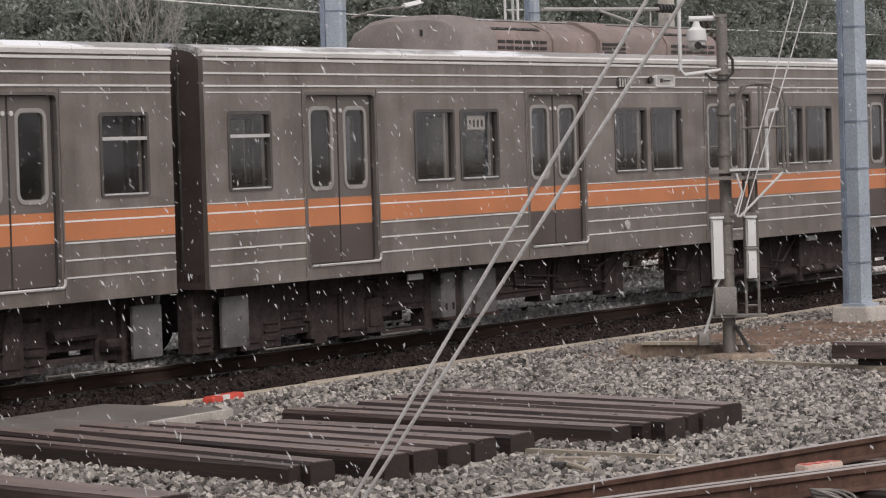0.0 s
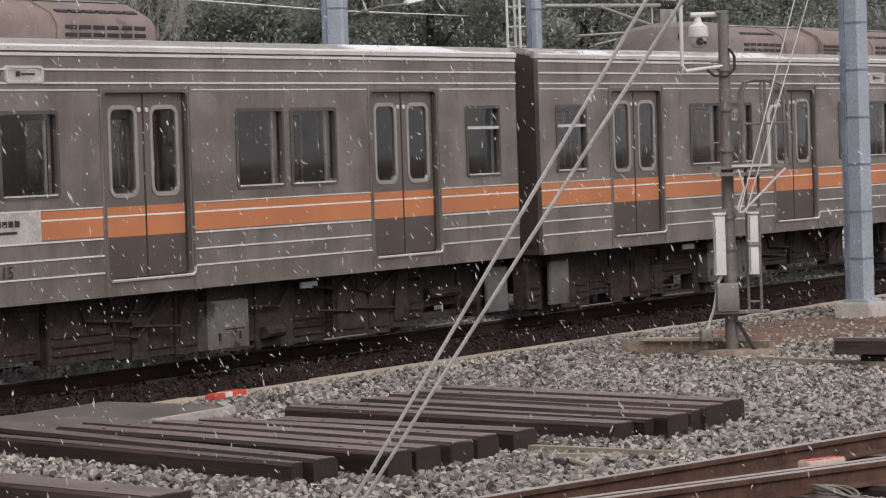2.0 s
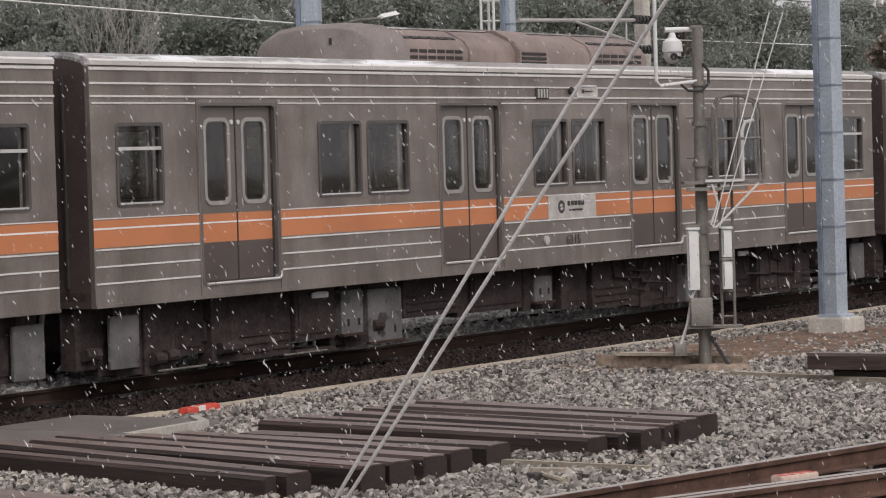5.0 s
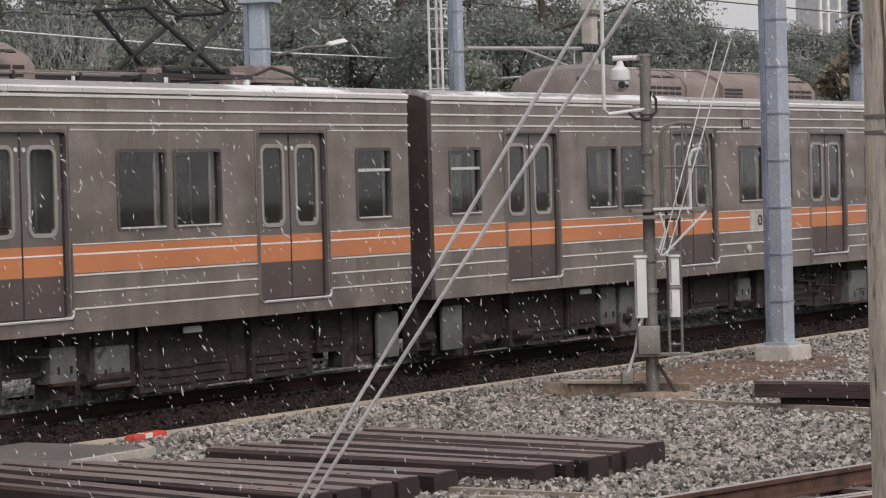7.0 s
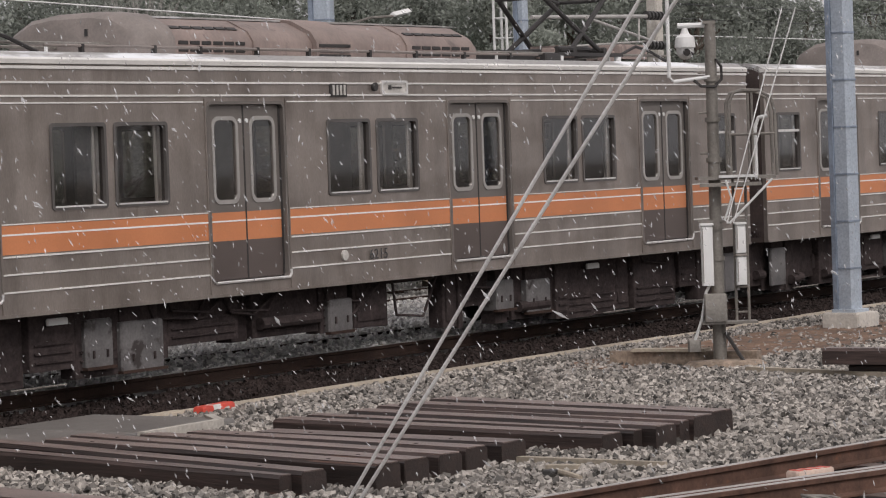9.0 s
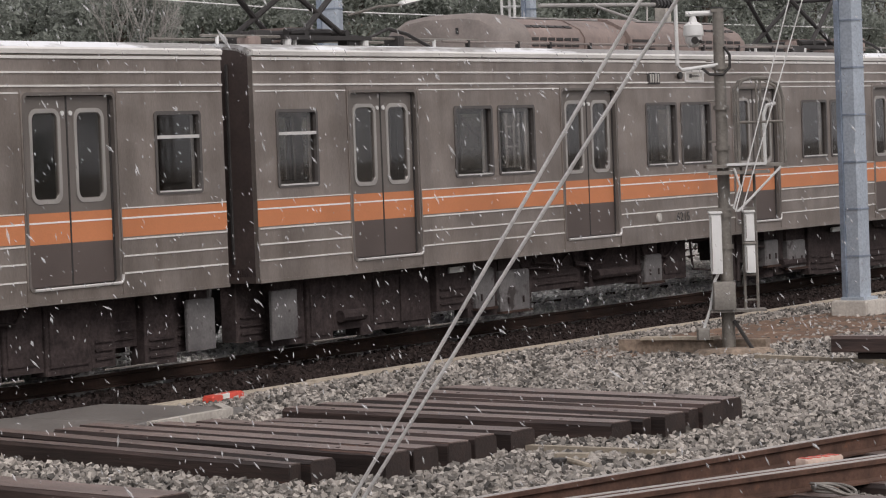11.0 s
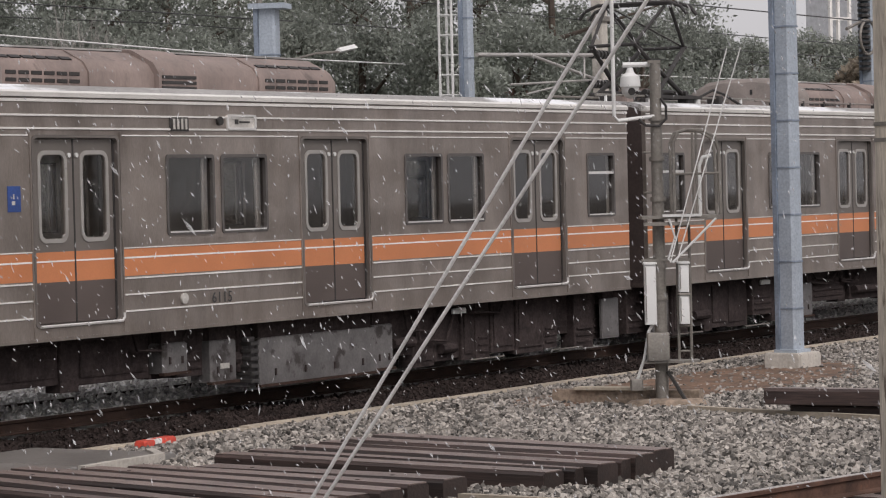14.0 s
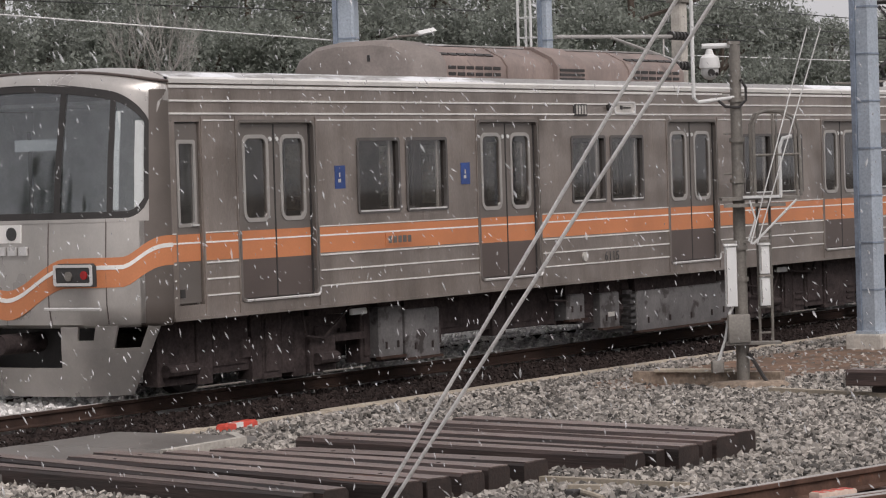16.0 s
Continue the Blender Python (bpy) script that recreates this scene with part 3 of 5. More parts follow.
for yb in (-0.22, 0.27):
    hoop = [(0.17, yb, 2.14), (0.17, yb, 2.95), (0.22, yb, 3.06), (0.32, yb, 3.09), (0.5, yb, 3.08), (0.63, yb, 3.0), (0.67, yb, 2.85), (0.68, yb, 2.14)]
    part("cage_hoop", Geo().path(hoop, 0.018, 6), GALV, mast)
    part("cage_bar", Geo().tube((0.17, yb, 2.6), (0.68, yb, 2.6), 0.014, 6), GALV, mast)
    part("cage_post", Geo().tube((0.42, yb, 2.14), (0.42, yb, 3.06), 0.014, 6), GALV, mast)
part("handrail", Geo().path([(0.46, -0.1, 2.14), (0.46, -0.1, 2.68), (0.5, -0.1, 2.78), (0.6, -0.1, 2.8)], 0.022, 8), CASE, mast)
for x0, x1 in ((0.10, 0.78), (0.17, 0.93)):
    part("lowering_rod", Geo().tube((x0, -0.3, 1.62), (x1, -0.3, 3.98), 0.0075, 6), CABLE, mast, "pale slender rod")
part("strut", Geo().path([(0.13, -0.28, 1.62), (0.62, -0.28, 2.1)], 0.015, 6), CASE, mast)
part("linkage", Geo().path([(0.1, -0.28, 2.1), (0.16, -0.28, 1.9), (0.08, -0.28, 1.66), (0.13, -0.28, 1.62)], 0.012, 6), CASE, mast)

low_wall = thing("low_wall", "low weathered concrete retaining wall beside the mast", "wall")
part("wall", Geo().prism([(28.40, 16.10), (28.56, 16.12), (28.76, 14.35), (28.60, 14.33)], "z", G - 0.1, -0.075), WALLCONC, low_wall)
part("coping", Geo().prism([(28.37, 15.80), (28.58, 15.82), (28.70, 14.95), (28.49, 14.93)], "z", -0.077, -0.045), KERB, low_wall, "pale worn coping")
for k, (p, q, top, h) in enumerate((((27.29, 12.86), (27.39, 10.1), 0.07, 0.165), ((27.42, 12.62), (27.48, 10.2), -0.098, 0.165))):
    sleeper("dark timber baulk stacked by the mast on the ballast", p, q, 0.22, top, h, "timber baulks")
kerb2 = Geo()
kerb2.prism([(27.66, 14.0), (27.75, 13.98), (26.93, 10.9), (26.84, 10.92)], "z", G - 0.1, G + 0.08)
tagged(part("cable_kerb", kerb2, KERB), "narrow concrete kerb across the ballast", "kerb", kind="structure")

# ---- blue-grey catenary masts ----
def gantry_mast(x, y, r0, r1, h, foot, turn, label):
    t = thing("catenary_mast", label, "mast", "catenary masts", at=Matrix.Translation((x, y, 0)) @ pose(0, 0, 0, 0, 0, turn))
    c = 0.035

    def section(r):
        q = r - c
        return [(-r, -q), (-q, -r), (q, -r), (r, -q), (r, q), (q, r), (-q, r), (-r, q)]

    part("shaft", Geo().loft([[(x, y, 0.0) for x, y in section(r0)], [(x, y, h) for x, y in section(r1)]]), POLEPAINT, t)
    z = 0.55
    while z < h - 0.3:
        r = r0 + (r1 - r0) * z / h
        part("band", Geo().prism(section(r + 0.008), "z", z, z + 0.022), POLEBAND, t)
        z += 0.62
    part("edge_flange", Geo().box(-r0 - 0.03, -r0 + 0.02, r0 - 0.03, r0 + 0.035, 0.0, h), POLEBAND, t)
    part("base_plate", Geo().box(-r0 - 0.05, r0 + 0.05, -r0 - 0.05, r0 + 0.05, -0.02, 0.02), POLEPAINT, t)
    part("plinth", Geo().box(-foot, foot, -foot, foot, G - 0.3, -0.02, 0.025), CONCRETE, t, "pale concrete plinth")
    return t


gantry_mast(34.52, 15.90, 0.127, 0.121, 7.6, 0.28, -6, "blue-grey tubular steel catenary mast on a concrete plinth")
bg = gantry_mast(34.38, 24.12, 0.142, 0.138, 4.95, 0.4, 17, "blue-grey catenary mast with a bracket lamp behind the train")
part("lamp_arm", Geo().path([(0.15, -0.2, 4.18), (0.4, -0.6, 4.30), (0.62, -0.9, 4.32)], 0.02, 6), GALV, bg)
part("lamp_head", Geo().loft([[(0.60 + s * 0.13, -0.88 - s * 0.21 + w, 4.33 + 0.05 * s + d) for w, d in ((-0.06, 0), (0, 0.05), (0.06, 0), (0, -0.03))] for s in (0, 0.5, 1.0)]), CASE, bg, "pale lamp head")
part("insulator", Geo().path([(-0.1, 0.1, 5.03), (-0.1, 0.1, 5.5)], 0.05, 8), GALV, bg)
part("cross_bracket", Geo().box(-0.22, 0.2, -0.3, 0.24, 4.95, 5.03), POLEPAINT, bg)
gantry_mast(38.05, 22.92, 0.075, 0.075, 8.0, 0.25, 0, "slender blue-grey mast far behind the train")
far_mast = gantry_mast(55.2, 23.53, 0.13, 0.13, 8.0, 0.3, 0, "blue-grey mast with insulators far down the yard")
for k in range(14):
    part("insulator_disc", Geo().tube((-0.25, 0.0, 4.5 + 0.11 * k), (-0.25, 0.0, 4.56 + 0.11 * k), 0.13, 10), SEAL, far_mast, "dark ribbed insulator disc")
part("wire_ring", Geo().path([(-0.75 + 0.4 * math.cos(a), -0.3, 5.15 + 0.35 * math.sin(a)) for a in np.linspace(0, 6.283, 18)], 0.03, 6), GALV, far_mast)
part("arm", Geo().tube((0, 0, 5.6), (-1.6, -0.2, 5.3), 0.035, 6), GALV, far_mast)
part("arm", Geo().tube((0, 0, 6.2), (-1.6, -0.2, 5.9), 0.035, 6), GALV, far_mast)

lat = thing("lattice_mast", "pale steel lattice mast behind the train", "mast", at=pose(37.9, 23.17, 0))
for dx in (-0.115, 0.115):
    for dy in (-0.115, 0.115):
        part("leg", Geo().tube((dx, dy, G), (dx, dy, 9), 0.022, 6), CASE, lat)
for k in range(27):
    z = 0.3 + 0.31 * k
    part("lacing", Geo().path([(-0.115, -0.115, z), (0.115, -0.115, z), (0.115, 0.115, z), (-0.115, 0.115, z), (-0.115, -0.115, z)], 0.012, 5), CASE, lat)

cp = thing("concrete_post", "slim pale concrete post behind the train", "post", at=pose(42.21, 22.85, 0))
part("shaft", Geo().box(-0.12, 0.12, -0.1, 0.1, G - 0.1, 6.0, 0.02), CONCRETE, cp)
part("cap_plate", Geo().box(-0.16, 0.16, -0.14, 0.14, 5.0, 5.08), GALV, cp)

for (x0, z0), (x1, z1), r in (((-0.1, 4.42), (-4.6, 4.30), 0.04), ((-0.1, 3.93), (-2.9, 4.33), 0.032), ((-0.6, 4.0), (-3.6, 3.86), 0.022), ((-1.9, 3.87), (-3.1, 3.72), 0.02), ((-1.0, 4.42), (-1.2, 4.0), 0.02)):
    part("cantilever_tube", Geo().tube((x0, -0.25, z0), (x1, -0.35, z1), r * 0.8, 8), SURROUND, cp, "galvanised cantilever tube")
for z in (4.42, 3.93):
    for k in range(5):
        part("insulator_disc", Geo().tube((-0.22 - 0.12 * k, -0.25, z), (-0.28 - 0.12 * k, -0.25, z), 0.075, 10), SEAL, cp)

# the round concrete pole close by and its guy wires
PX, PY = 13.41, 5.50
pole = thing("concrete_pole", "tall weathered round concrete pole with rusty streaks", "pole", at=pose(PX, PY, 0))
part("shaft", Geo().loft([[(r * math.cos(a), r * math.sin(a), z) for a in np.linspace(0, 2 * math.pi, 24, endpoint=False)] for z, r in ((-0.5, 0.192), (2.0, 0.184), (4.0, 0.176), (9.0, 0.155))]), OLDCONC, pole)
for z in (2.42, 2.50):
    part("strap", Geo().tube((0, 0, z), (0, 0, z + 0.02), 0.187, 24), GALV, pole)
part("number_plate_blank", Geo().box(0.0, 0.12, -0.205, -0.17, 2.43, 2.53), GALV, pole, "small weathered plate with unreadable marks")
for k in range(3):
    part("stencil_bar", Geo().box(0.075, 0.11, -0.173, -0.160, 2.62 + 0.1 * k, 2.68 + 0.1 * k), INK, pole, "faded black stencil mark")
for k, az in enumerate((174.0, 186.0)):
    a = radians(az)
    rs = random.Random(k)
    z, pts = 4.2, []
    while z > (0.2 if k == 0 else 2.3 - 0.3 * k):
        pts.append((0.184 * math.cos(a) - 0.001 * z * math.cos(a), 0.184 * math.sin(a) - 0.001 * z * math.sin(a), z))
        a += rs.uniform(-0.06, 0.06)
        z -= 0.12
    part("rust_streak", Geo().path(pts, 0.007 if k == 0 else 0.004, 6), mat("rust_stain", (0.10, 0.07, 0.05), 0.9) if k == 0 else bpy.data.materials["rust_stain"], pole, "dark rusty streak")
for k, (a, b) in enumerate((((13.819, 9.977, G), (13.403, 5.539, 5.496)), ((13.835, 9.936, G), (13.410, 5.522, 5.05)))):
    gw = thing("guy_wire", "taut pale stranded steel guy wire from ground to pole", "wire", "guy wires")
    part("strand", Geo().tube(a, b, 0.0115, 8), CABLE, gw)

# ---- the train ----
DOORS = (-7.2, -2.4, 2.4, 7.2)
HALF = 0.665
Z_BOT, Z_TOP = 0.79, 3.28
PAIR = ((-0.86, -0.03), (0.14, 0.98))


def wall_with_holes(g, x0, x1, z0, z1, holes, y0, y1):
    """One connected sheet from y0 to y1 with rectangular openings through it."""
    xc = sorted({round(x, 4) for x in (x0, x1, *[h[0] for h in holes], *[h[1] for h in holes])})
    zc = sorted({round(z, 4) for z in (z0, z1, *[h[2] for h in holes], *[h[3] for h in holes])})

    def solid(i, k):
        if not (0 <= i < len(xc) - 1 and 0 <= k < len(zc) - 1):
            return False
        mx, mz = (xc[i] + xc[i + 1]) / 2, (zc[k] + zc[k + 1]) / 2
        return not any(h[0] < mx < h[1] and h[2] < mz < h[3] for h in holes)

    nz = len(zc)
    at = lambda i, k, s: (i * nz + k) * 2 + s
    v = [(x, y, z) for x in xc for z in zc for y in (y0, y1)]
    f = []
    for i in range(len(xc) - 1):
        for k in range(nz - 1):
            if not solid(i, k):
                continue
            f += [tuple(at(a, b, s) for a, b in ((i, k), (i + 1, k), (i + 1, k + 1), (i, k + 1))) for s in (0, 1)]
            for di, dk, e in ((-1, 0, ((i, k), (i, k + 1))), (1, 0, ((i + 1, k), (i + 1, k + 1))), (0, -1, ((i, k), (i + 1, k))), (0, 1, ((i, k + 1), (i + 1, k + 1)))):
                if not solid(i + di, k + dk):
                    (a, b), (c, d) = e
                    f.append((at(a, b, 0), at(c, d, 0), at(c, d, 1), at(a, b, 1)))
    used = sorted({n for q in f for n in q})
    back = {n: m for m, n in enumerate(used)}
    g.add([v[n] for n in used], [tuple(back[n] for n in q) for q in f])


def spans(x0, x1, gaps):
    out, x = [], x0
    for a, b in sorted(gaps):
        if a > x:
            out.append((x, a))
        x = b
    if x < x1:
        out.append((x, x1))
    return out


LEAFMESH = {}


def door_leaf(car, xc, side, far):
    """One sliding leaf; side -1 or 1 of the seam."""
    if (side, far) not in LEAFMESH:
        s = -1 if not far else 1
        a, b = (-HALF, -0.006) if side < 0 else (0.006, HALF)
        w0, w1 = (-0.545, -0.135) if side < 0 else (0.135, 0.545)
        yo, yi = s * 1.515, s * 1.475
        g = Geo()
        wall_with_holes(g, a, b, 1.70, 2.86, [(w0 + 0.02, w1 - 0.02, 1.84, 2.69)], min(yo, yi), max(yo, yi))
        low = Geo().box(a, b, min(yo, yi), max(yo, yi), 0.97, 1.39)
        org = Geo().box(a, b, min(yo, yi), max(yo, yi), 1.39, 1.70)
        wl_ = Geo().box(a, b, min(yo, yo + s * 0.003), max(yo, yo + s * 0.003), 1.595, 1.612)
        fr = Geo()
        frame_ring(fr, rounded(w0 - 0.03, w1 + 0.03, 1.79, 2.74, 0.11), rounded(w0 + 0.012, w1 - 0.012, 1.832, 2.698, 0.08), yo - s * 0.02, yo + s * 0.010)
        pn = Geo().box(w0 + 0.005, w1 - 0.005, min(yo - s * 0.016, yo - s * 0.01), max(yo - s * 0.016, yo - s * 0.01), 1.83, 2.70)
        LEAFMESH[(side, far)] = [x.mesh(n) for x, n in ((g, "door_leaf"), (low, "kick_panel"), (org, "stripe"), (wl_, "white_line"), (fr, "window_surround"), (pn, "pane"))]
    m = LEAFMESH[(side, far)]
    leaf = part("door_leaf", m[0], LEAF, car, "dull steel sliding door leaf")
    leaf.location = (xc, 0, 0)
    part("kick_panel", m[1], LEAF_LOW, leaf, "darker steel lower panel")
    part("stripe", m[2], ORANGE, leaf, "orange band")
    part("white_line", m[3], WHITE, leaf)
    part("window_surround", m[4], SURROUND, leaf, "bright rounded window surround")
    part("pane", m[5], PANE, leaf, "dark glass pane").visible_shadow = False


def side(car, x0, x1, wins, ends, far, extra_holes=()):
    """One side: wall, bands, beads, doors and windows."""
    s = 1 if far else -1
    lo, hi = (1.50, 1.56) if far else (-1.56, -1.50)
    holes = [(d - HALF - 0.02, d + HALF + 0.02, 0.94, 2.87) for d in DOORS]
    panes = [(c + a, c + b) for c in wins for a, b in PAIR]
    holes += [(a, b, 1.845, 2.668) for a, b in panes + list(ends)]
    holes += list(extra_holes)
    g = Geo()
    wall_with_holes(g, x0, x1, Z_BOT, Z_TOP, holes, lo, hi)
    part("side_wall", g, STEEL, car, "dull brushed stainless steel side")
    g = Geo()
    wall_with_holes(g, x0 + 0.07, x1 - 0.07, 1.0, 3.08, holes, min(s * 1.44, s * 1.48), max(s * 1.44, s * 1.48))
    part("inner_lining", g, INSIDE, car, "pale interior lining")

    def strip(a, b, z0, z1, t, m, name, label=""):
        y = s * 1.56
        return part(name, Geo().box(a, b, min(y, y + s * t), max(y, y + s * t), z0, z1), m, car, label)

    gaps = [(d - HALF - 0.07, d + HALF + 0.07) for d in DOORS] + [(h[0] - 0.03, h[1] + 0.03) for h in extra_holes]
    for a, b in spans(x0, x1, gaps):
        strip(a, b, 1.41, 1.695, 0.003, ORANGE, "orange_stripe", "orange adhesive band")
        strip(a, b, 1.594, 1.612, 0.005, WHITE, "white_line")
        for z in (1.378, 1.205, 1.03):
            strip(a + 0.02, b - 0.02, z, z + 0.017, 0.012, RIB, "bead")
        strip(a, b, 1.70, 1.712, 0.009, RIB, "bead")
        strip(a + 0.03, b - 0.03, 2.888, 2.902, 0.009, RIB, "bead")
        if not far:
            for xx in (a, b):
                if abs(xx - x0) > 0.1 and abs(xx - x1) > 0.1:
                    strip(xx - 0.012, xx + 0.012, 0.82, 2.93, 0.010, STEEL, "door_pillar")
    for z, h in ((2.955, 0.02), (3.09, 0.02), (3.235, 0.03)):
        strip(x0, x1, z, z + h, 0.014, RIB, "bead")
    strip(x0, x1, Z_BOT, Z_BOT + 0.035, 0.012, STEEL, "sole_bar")
    gt = Geo().prism([(s * 1.50, 3.285), (s * 1.585, 3.285), (s * 1.592, 3.33), (s * 1.56, 3.352), (s * 1.50, 3.352)], "x", x0, x1)
    part("gutter", gt, RIB, car, "bright rain gutter")
    for d in DOORS:
        for sd in (-1, 1):
            door_leaf(car, d, sd, far)
        fr = Geo()
        y0, y1 = min(s * 1.50, s * 1.568), max(s * 1.50, s * 1.568)
        frame_ring(fr, rounded(d - HALF - 0.05, d + HALF + 0.05, 0.925, 2.90, 0.07), rounded(d - HALF - 0.018, d + HALF + 0.018, 0.955, 2.868, 0.06), y0, y1)
        part("door_frame", fr, LEAF, car)
        part("door_seal", Geo().box(d - 0.012, d + 0.012, min(s * 1.512, s * 1.519), max(s * 1.512, s * 1.519), 0.97, 2.86), BLACK, car)
        for xx in (d - HALF, d + HALF):
            part("door_seal", Geo().box(xx - 0.018, xx + 0.012, min(s * 1.50, s * 1.522), max(s * 1.50, s * 1.522), 0.96, 2.86), BLACK, car)
        if not far:
            part("sill_trim", Geo().path([(d - HALF + 0.02, -1.575, 0.945), (d + HALF + 0.02, -1.575, 0.945), (d + HALF + 0.055, -1.575, 0.975), (d + HALF + 0.058, -1.575, 1.03)], 0.016, 6), CHROME, car, "bright curved sill trim")
            for dx in (-0.07, 0.055):
                part("door_lamp", Geo().tube((d + dx, -1.51, 2.69), (d + dx, -1.53, 2.69), 0.026, 8), CASE, car)
    for a, b in panes + list(ends):
        fr = Geo()
        y0, y1 = min(s * 1.49, s * 1.572), max(s * 1.49, s * 1.572)
        frame_ring(fr, rounded(a - 0.025, b + 0.025, 1.82, 2.693, 0.045), rounded(a + 0.012, b - 0.012, 1.857, 2.656, 0.03), y0, y1)
        w = part("window", fr, WFRAME, car, "window in a grey metal frame")
        part("pane", Geo().box(a + 0.005, b - 0.005, min(s * 1.527, s * 1.533), max(s * 1.527, s * 1.533), 1.85, 2.665), PANE, w).visible_shadow = False
        part("sill", Geo().box(a + 0.02, b - 0.02, min(s * 1.545, s * 1.577), max(s * 1.545, s * 1.577), 1.845, 1.862), CHROME, w)
        if (a, b) in ends:
            part("transom", Geo().box(a, b, min(s * 1.52, s * 1.57), max(s * 1.52, s * 1.57), 2.405, 2.44), CHROME, w, "bright transom bar")
        else:
            part("inner_post", Geo().box(b - 0.13, b - 0.10, min(s * 1.49, s * 1.51), max(s * 1.49, s * 1.51), 1.86, 2.655), CHROME, w)


def roof_line(t):
    """Half-section of the roof, t from -1 to 1 across."""
    return (1.56 * t, 3.335 + 0.075 * (1 - abs(t) ** 14) + 0.05 * (1 - t * t))


def ac_unit(car):
    sec = [(-0.98, 3.40), (-0.98, 3.60), (-0.90, 3.72), (-0.62, 3.86), (-0.3, 3.90), (0.3, 3.90), (0.62, 3.86), (0.90, 3.72), (0.98, 3.60), (0.98, 3.40)]

    def ring(x, sy, sz):
        return [(x, y * sy, 3.40 + (z - 3.40) * sz) for y, z in sec]

    hood = Geo().loft([ring(-3.46, 0.84, 0.76), ring(-3.44, 0.91, 0.92), ring(-3.37, 0.97, 1.02), ring(-3.25, 1.01, 1.06), ring(-2.95, 1.02, 1.07), ring(-2.88, 1.02, 1.07), ring(-2.85, 1.0, 1.04)])
    unit = part("air_conditioner", hood, HOOD, car, "brown-grey rooftop air conditioner hood")
    part("hood_mark", Geo().box(-3.47, -3.44, -0.26, -0.22, 3.66, 3.74), SEAL, unit)
    part("casing", Geo().loft([ring(-2.87, 0.96, 0.97), ring(3.32, 0.96, 0.97), ring(3.42, 0.93, 0.88)]), ACMAT, unit, "brown-grey louvred casing")
    for a, b in ((-2.75, -1.5), (1.9, 3.25)):
        n = 6
        w = (b - a) / n
        for k in range(n):
            p = a + w * k
            for (ya, za), (yb, zb) in (((-0.945, 3.475), (-0.945, 3.505)), ((-0.945, 3.555), (-0.943, 3.585)), ((-0.845, 3.733), (-0.79, 3.757))):
                part("louvre_slot", Geo().add([(p, ya - 0.005, za), (p + w * 0.8, ya - 0.005, za), (p + w * 0.8, yb - 0.005, zb + 0.006), (p, yb - 0.005, zb + 0.006), (p, ya + 0.03, za - 0.02), (p + w * 0.8, ya + 0.03, za - 0.02), (p + w * 0.8, yb + 0.03, zb - 0.02), (p, yb + 0.03, zb - 0.02)], [(0, 1, 2, 3), (7, 6, 5, 4), (0, 4, 5, 1), (1, 5, 6, 2), (2, 6, 7, 3), (3, 7, 4, 0)]), BLACK, unit)
    part("joint_box", Geo().loft([ring(-0.23, 1.03, 1.03), ring(0.5, 1.03, 1.03)]), ACMAT, unit)
    for z in (3.43, 3.49, 3.55):
        part("joint_grille", Geo().box(-0.18, 0.45, -1.02, -0.97, z, z + 0.035), BLACK, unit)
    for x in (-1.4, 1.75):
        part("seam", Geo().loft([ring(x, 0.985, 0.985), ring(x + 0.03, 0.985, 0.985)]), ACMAT, unit)
    part("plinth_rail", Geo().box(-3.3, 3.4, -0.90, 0.90, 3.36, 3.42), BLACK, unit)
    part("snow_cover", Geo().box(-2.8, 3.3, -0.5, 0.5, 3.868, 3.888), ROOF, unit, "thin film of snow")


def wheelset(bogie, x):
    w = Geo()
    for y in (-0.78, 0.70):
        w.tube((0, y, 0), (0, y + 0.08, 0), 0.40, 28)
        w.tube((0, y + (0.0 if y > 0 else 0.08), 0), (0, y + (-0.03 if y > 0 else 0.11), 0), 0.43, 28)
        for k in range(6):
            a = k * math.pi / 3
            w.tube((0.22 * math.cos(a), y - 0.01, 0.22 * math.sin(a)), (0.22 * math.cos(a), y + 0.09, 0.22 * math.sin(a)), 0.035, 6)
    w.tube((0, -0.95, 0), (0, 0.95, 0), 0.08, 12)
    ob = part("wheelset", w, WHEEL, bogie, "steel wheelset with worn treads")
    ob.location = (x, 0, 0.355)
    WHEELS.append(ob)
    return ob


WHEELS = []
WHEEL = mat("wheel_steel", (0.05, 0.042, 0.04), 0.6, 0.4, 0.7, 1.2, 0.3, 40, 0.1)


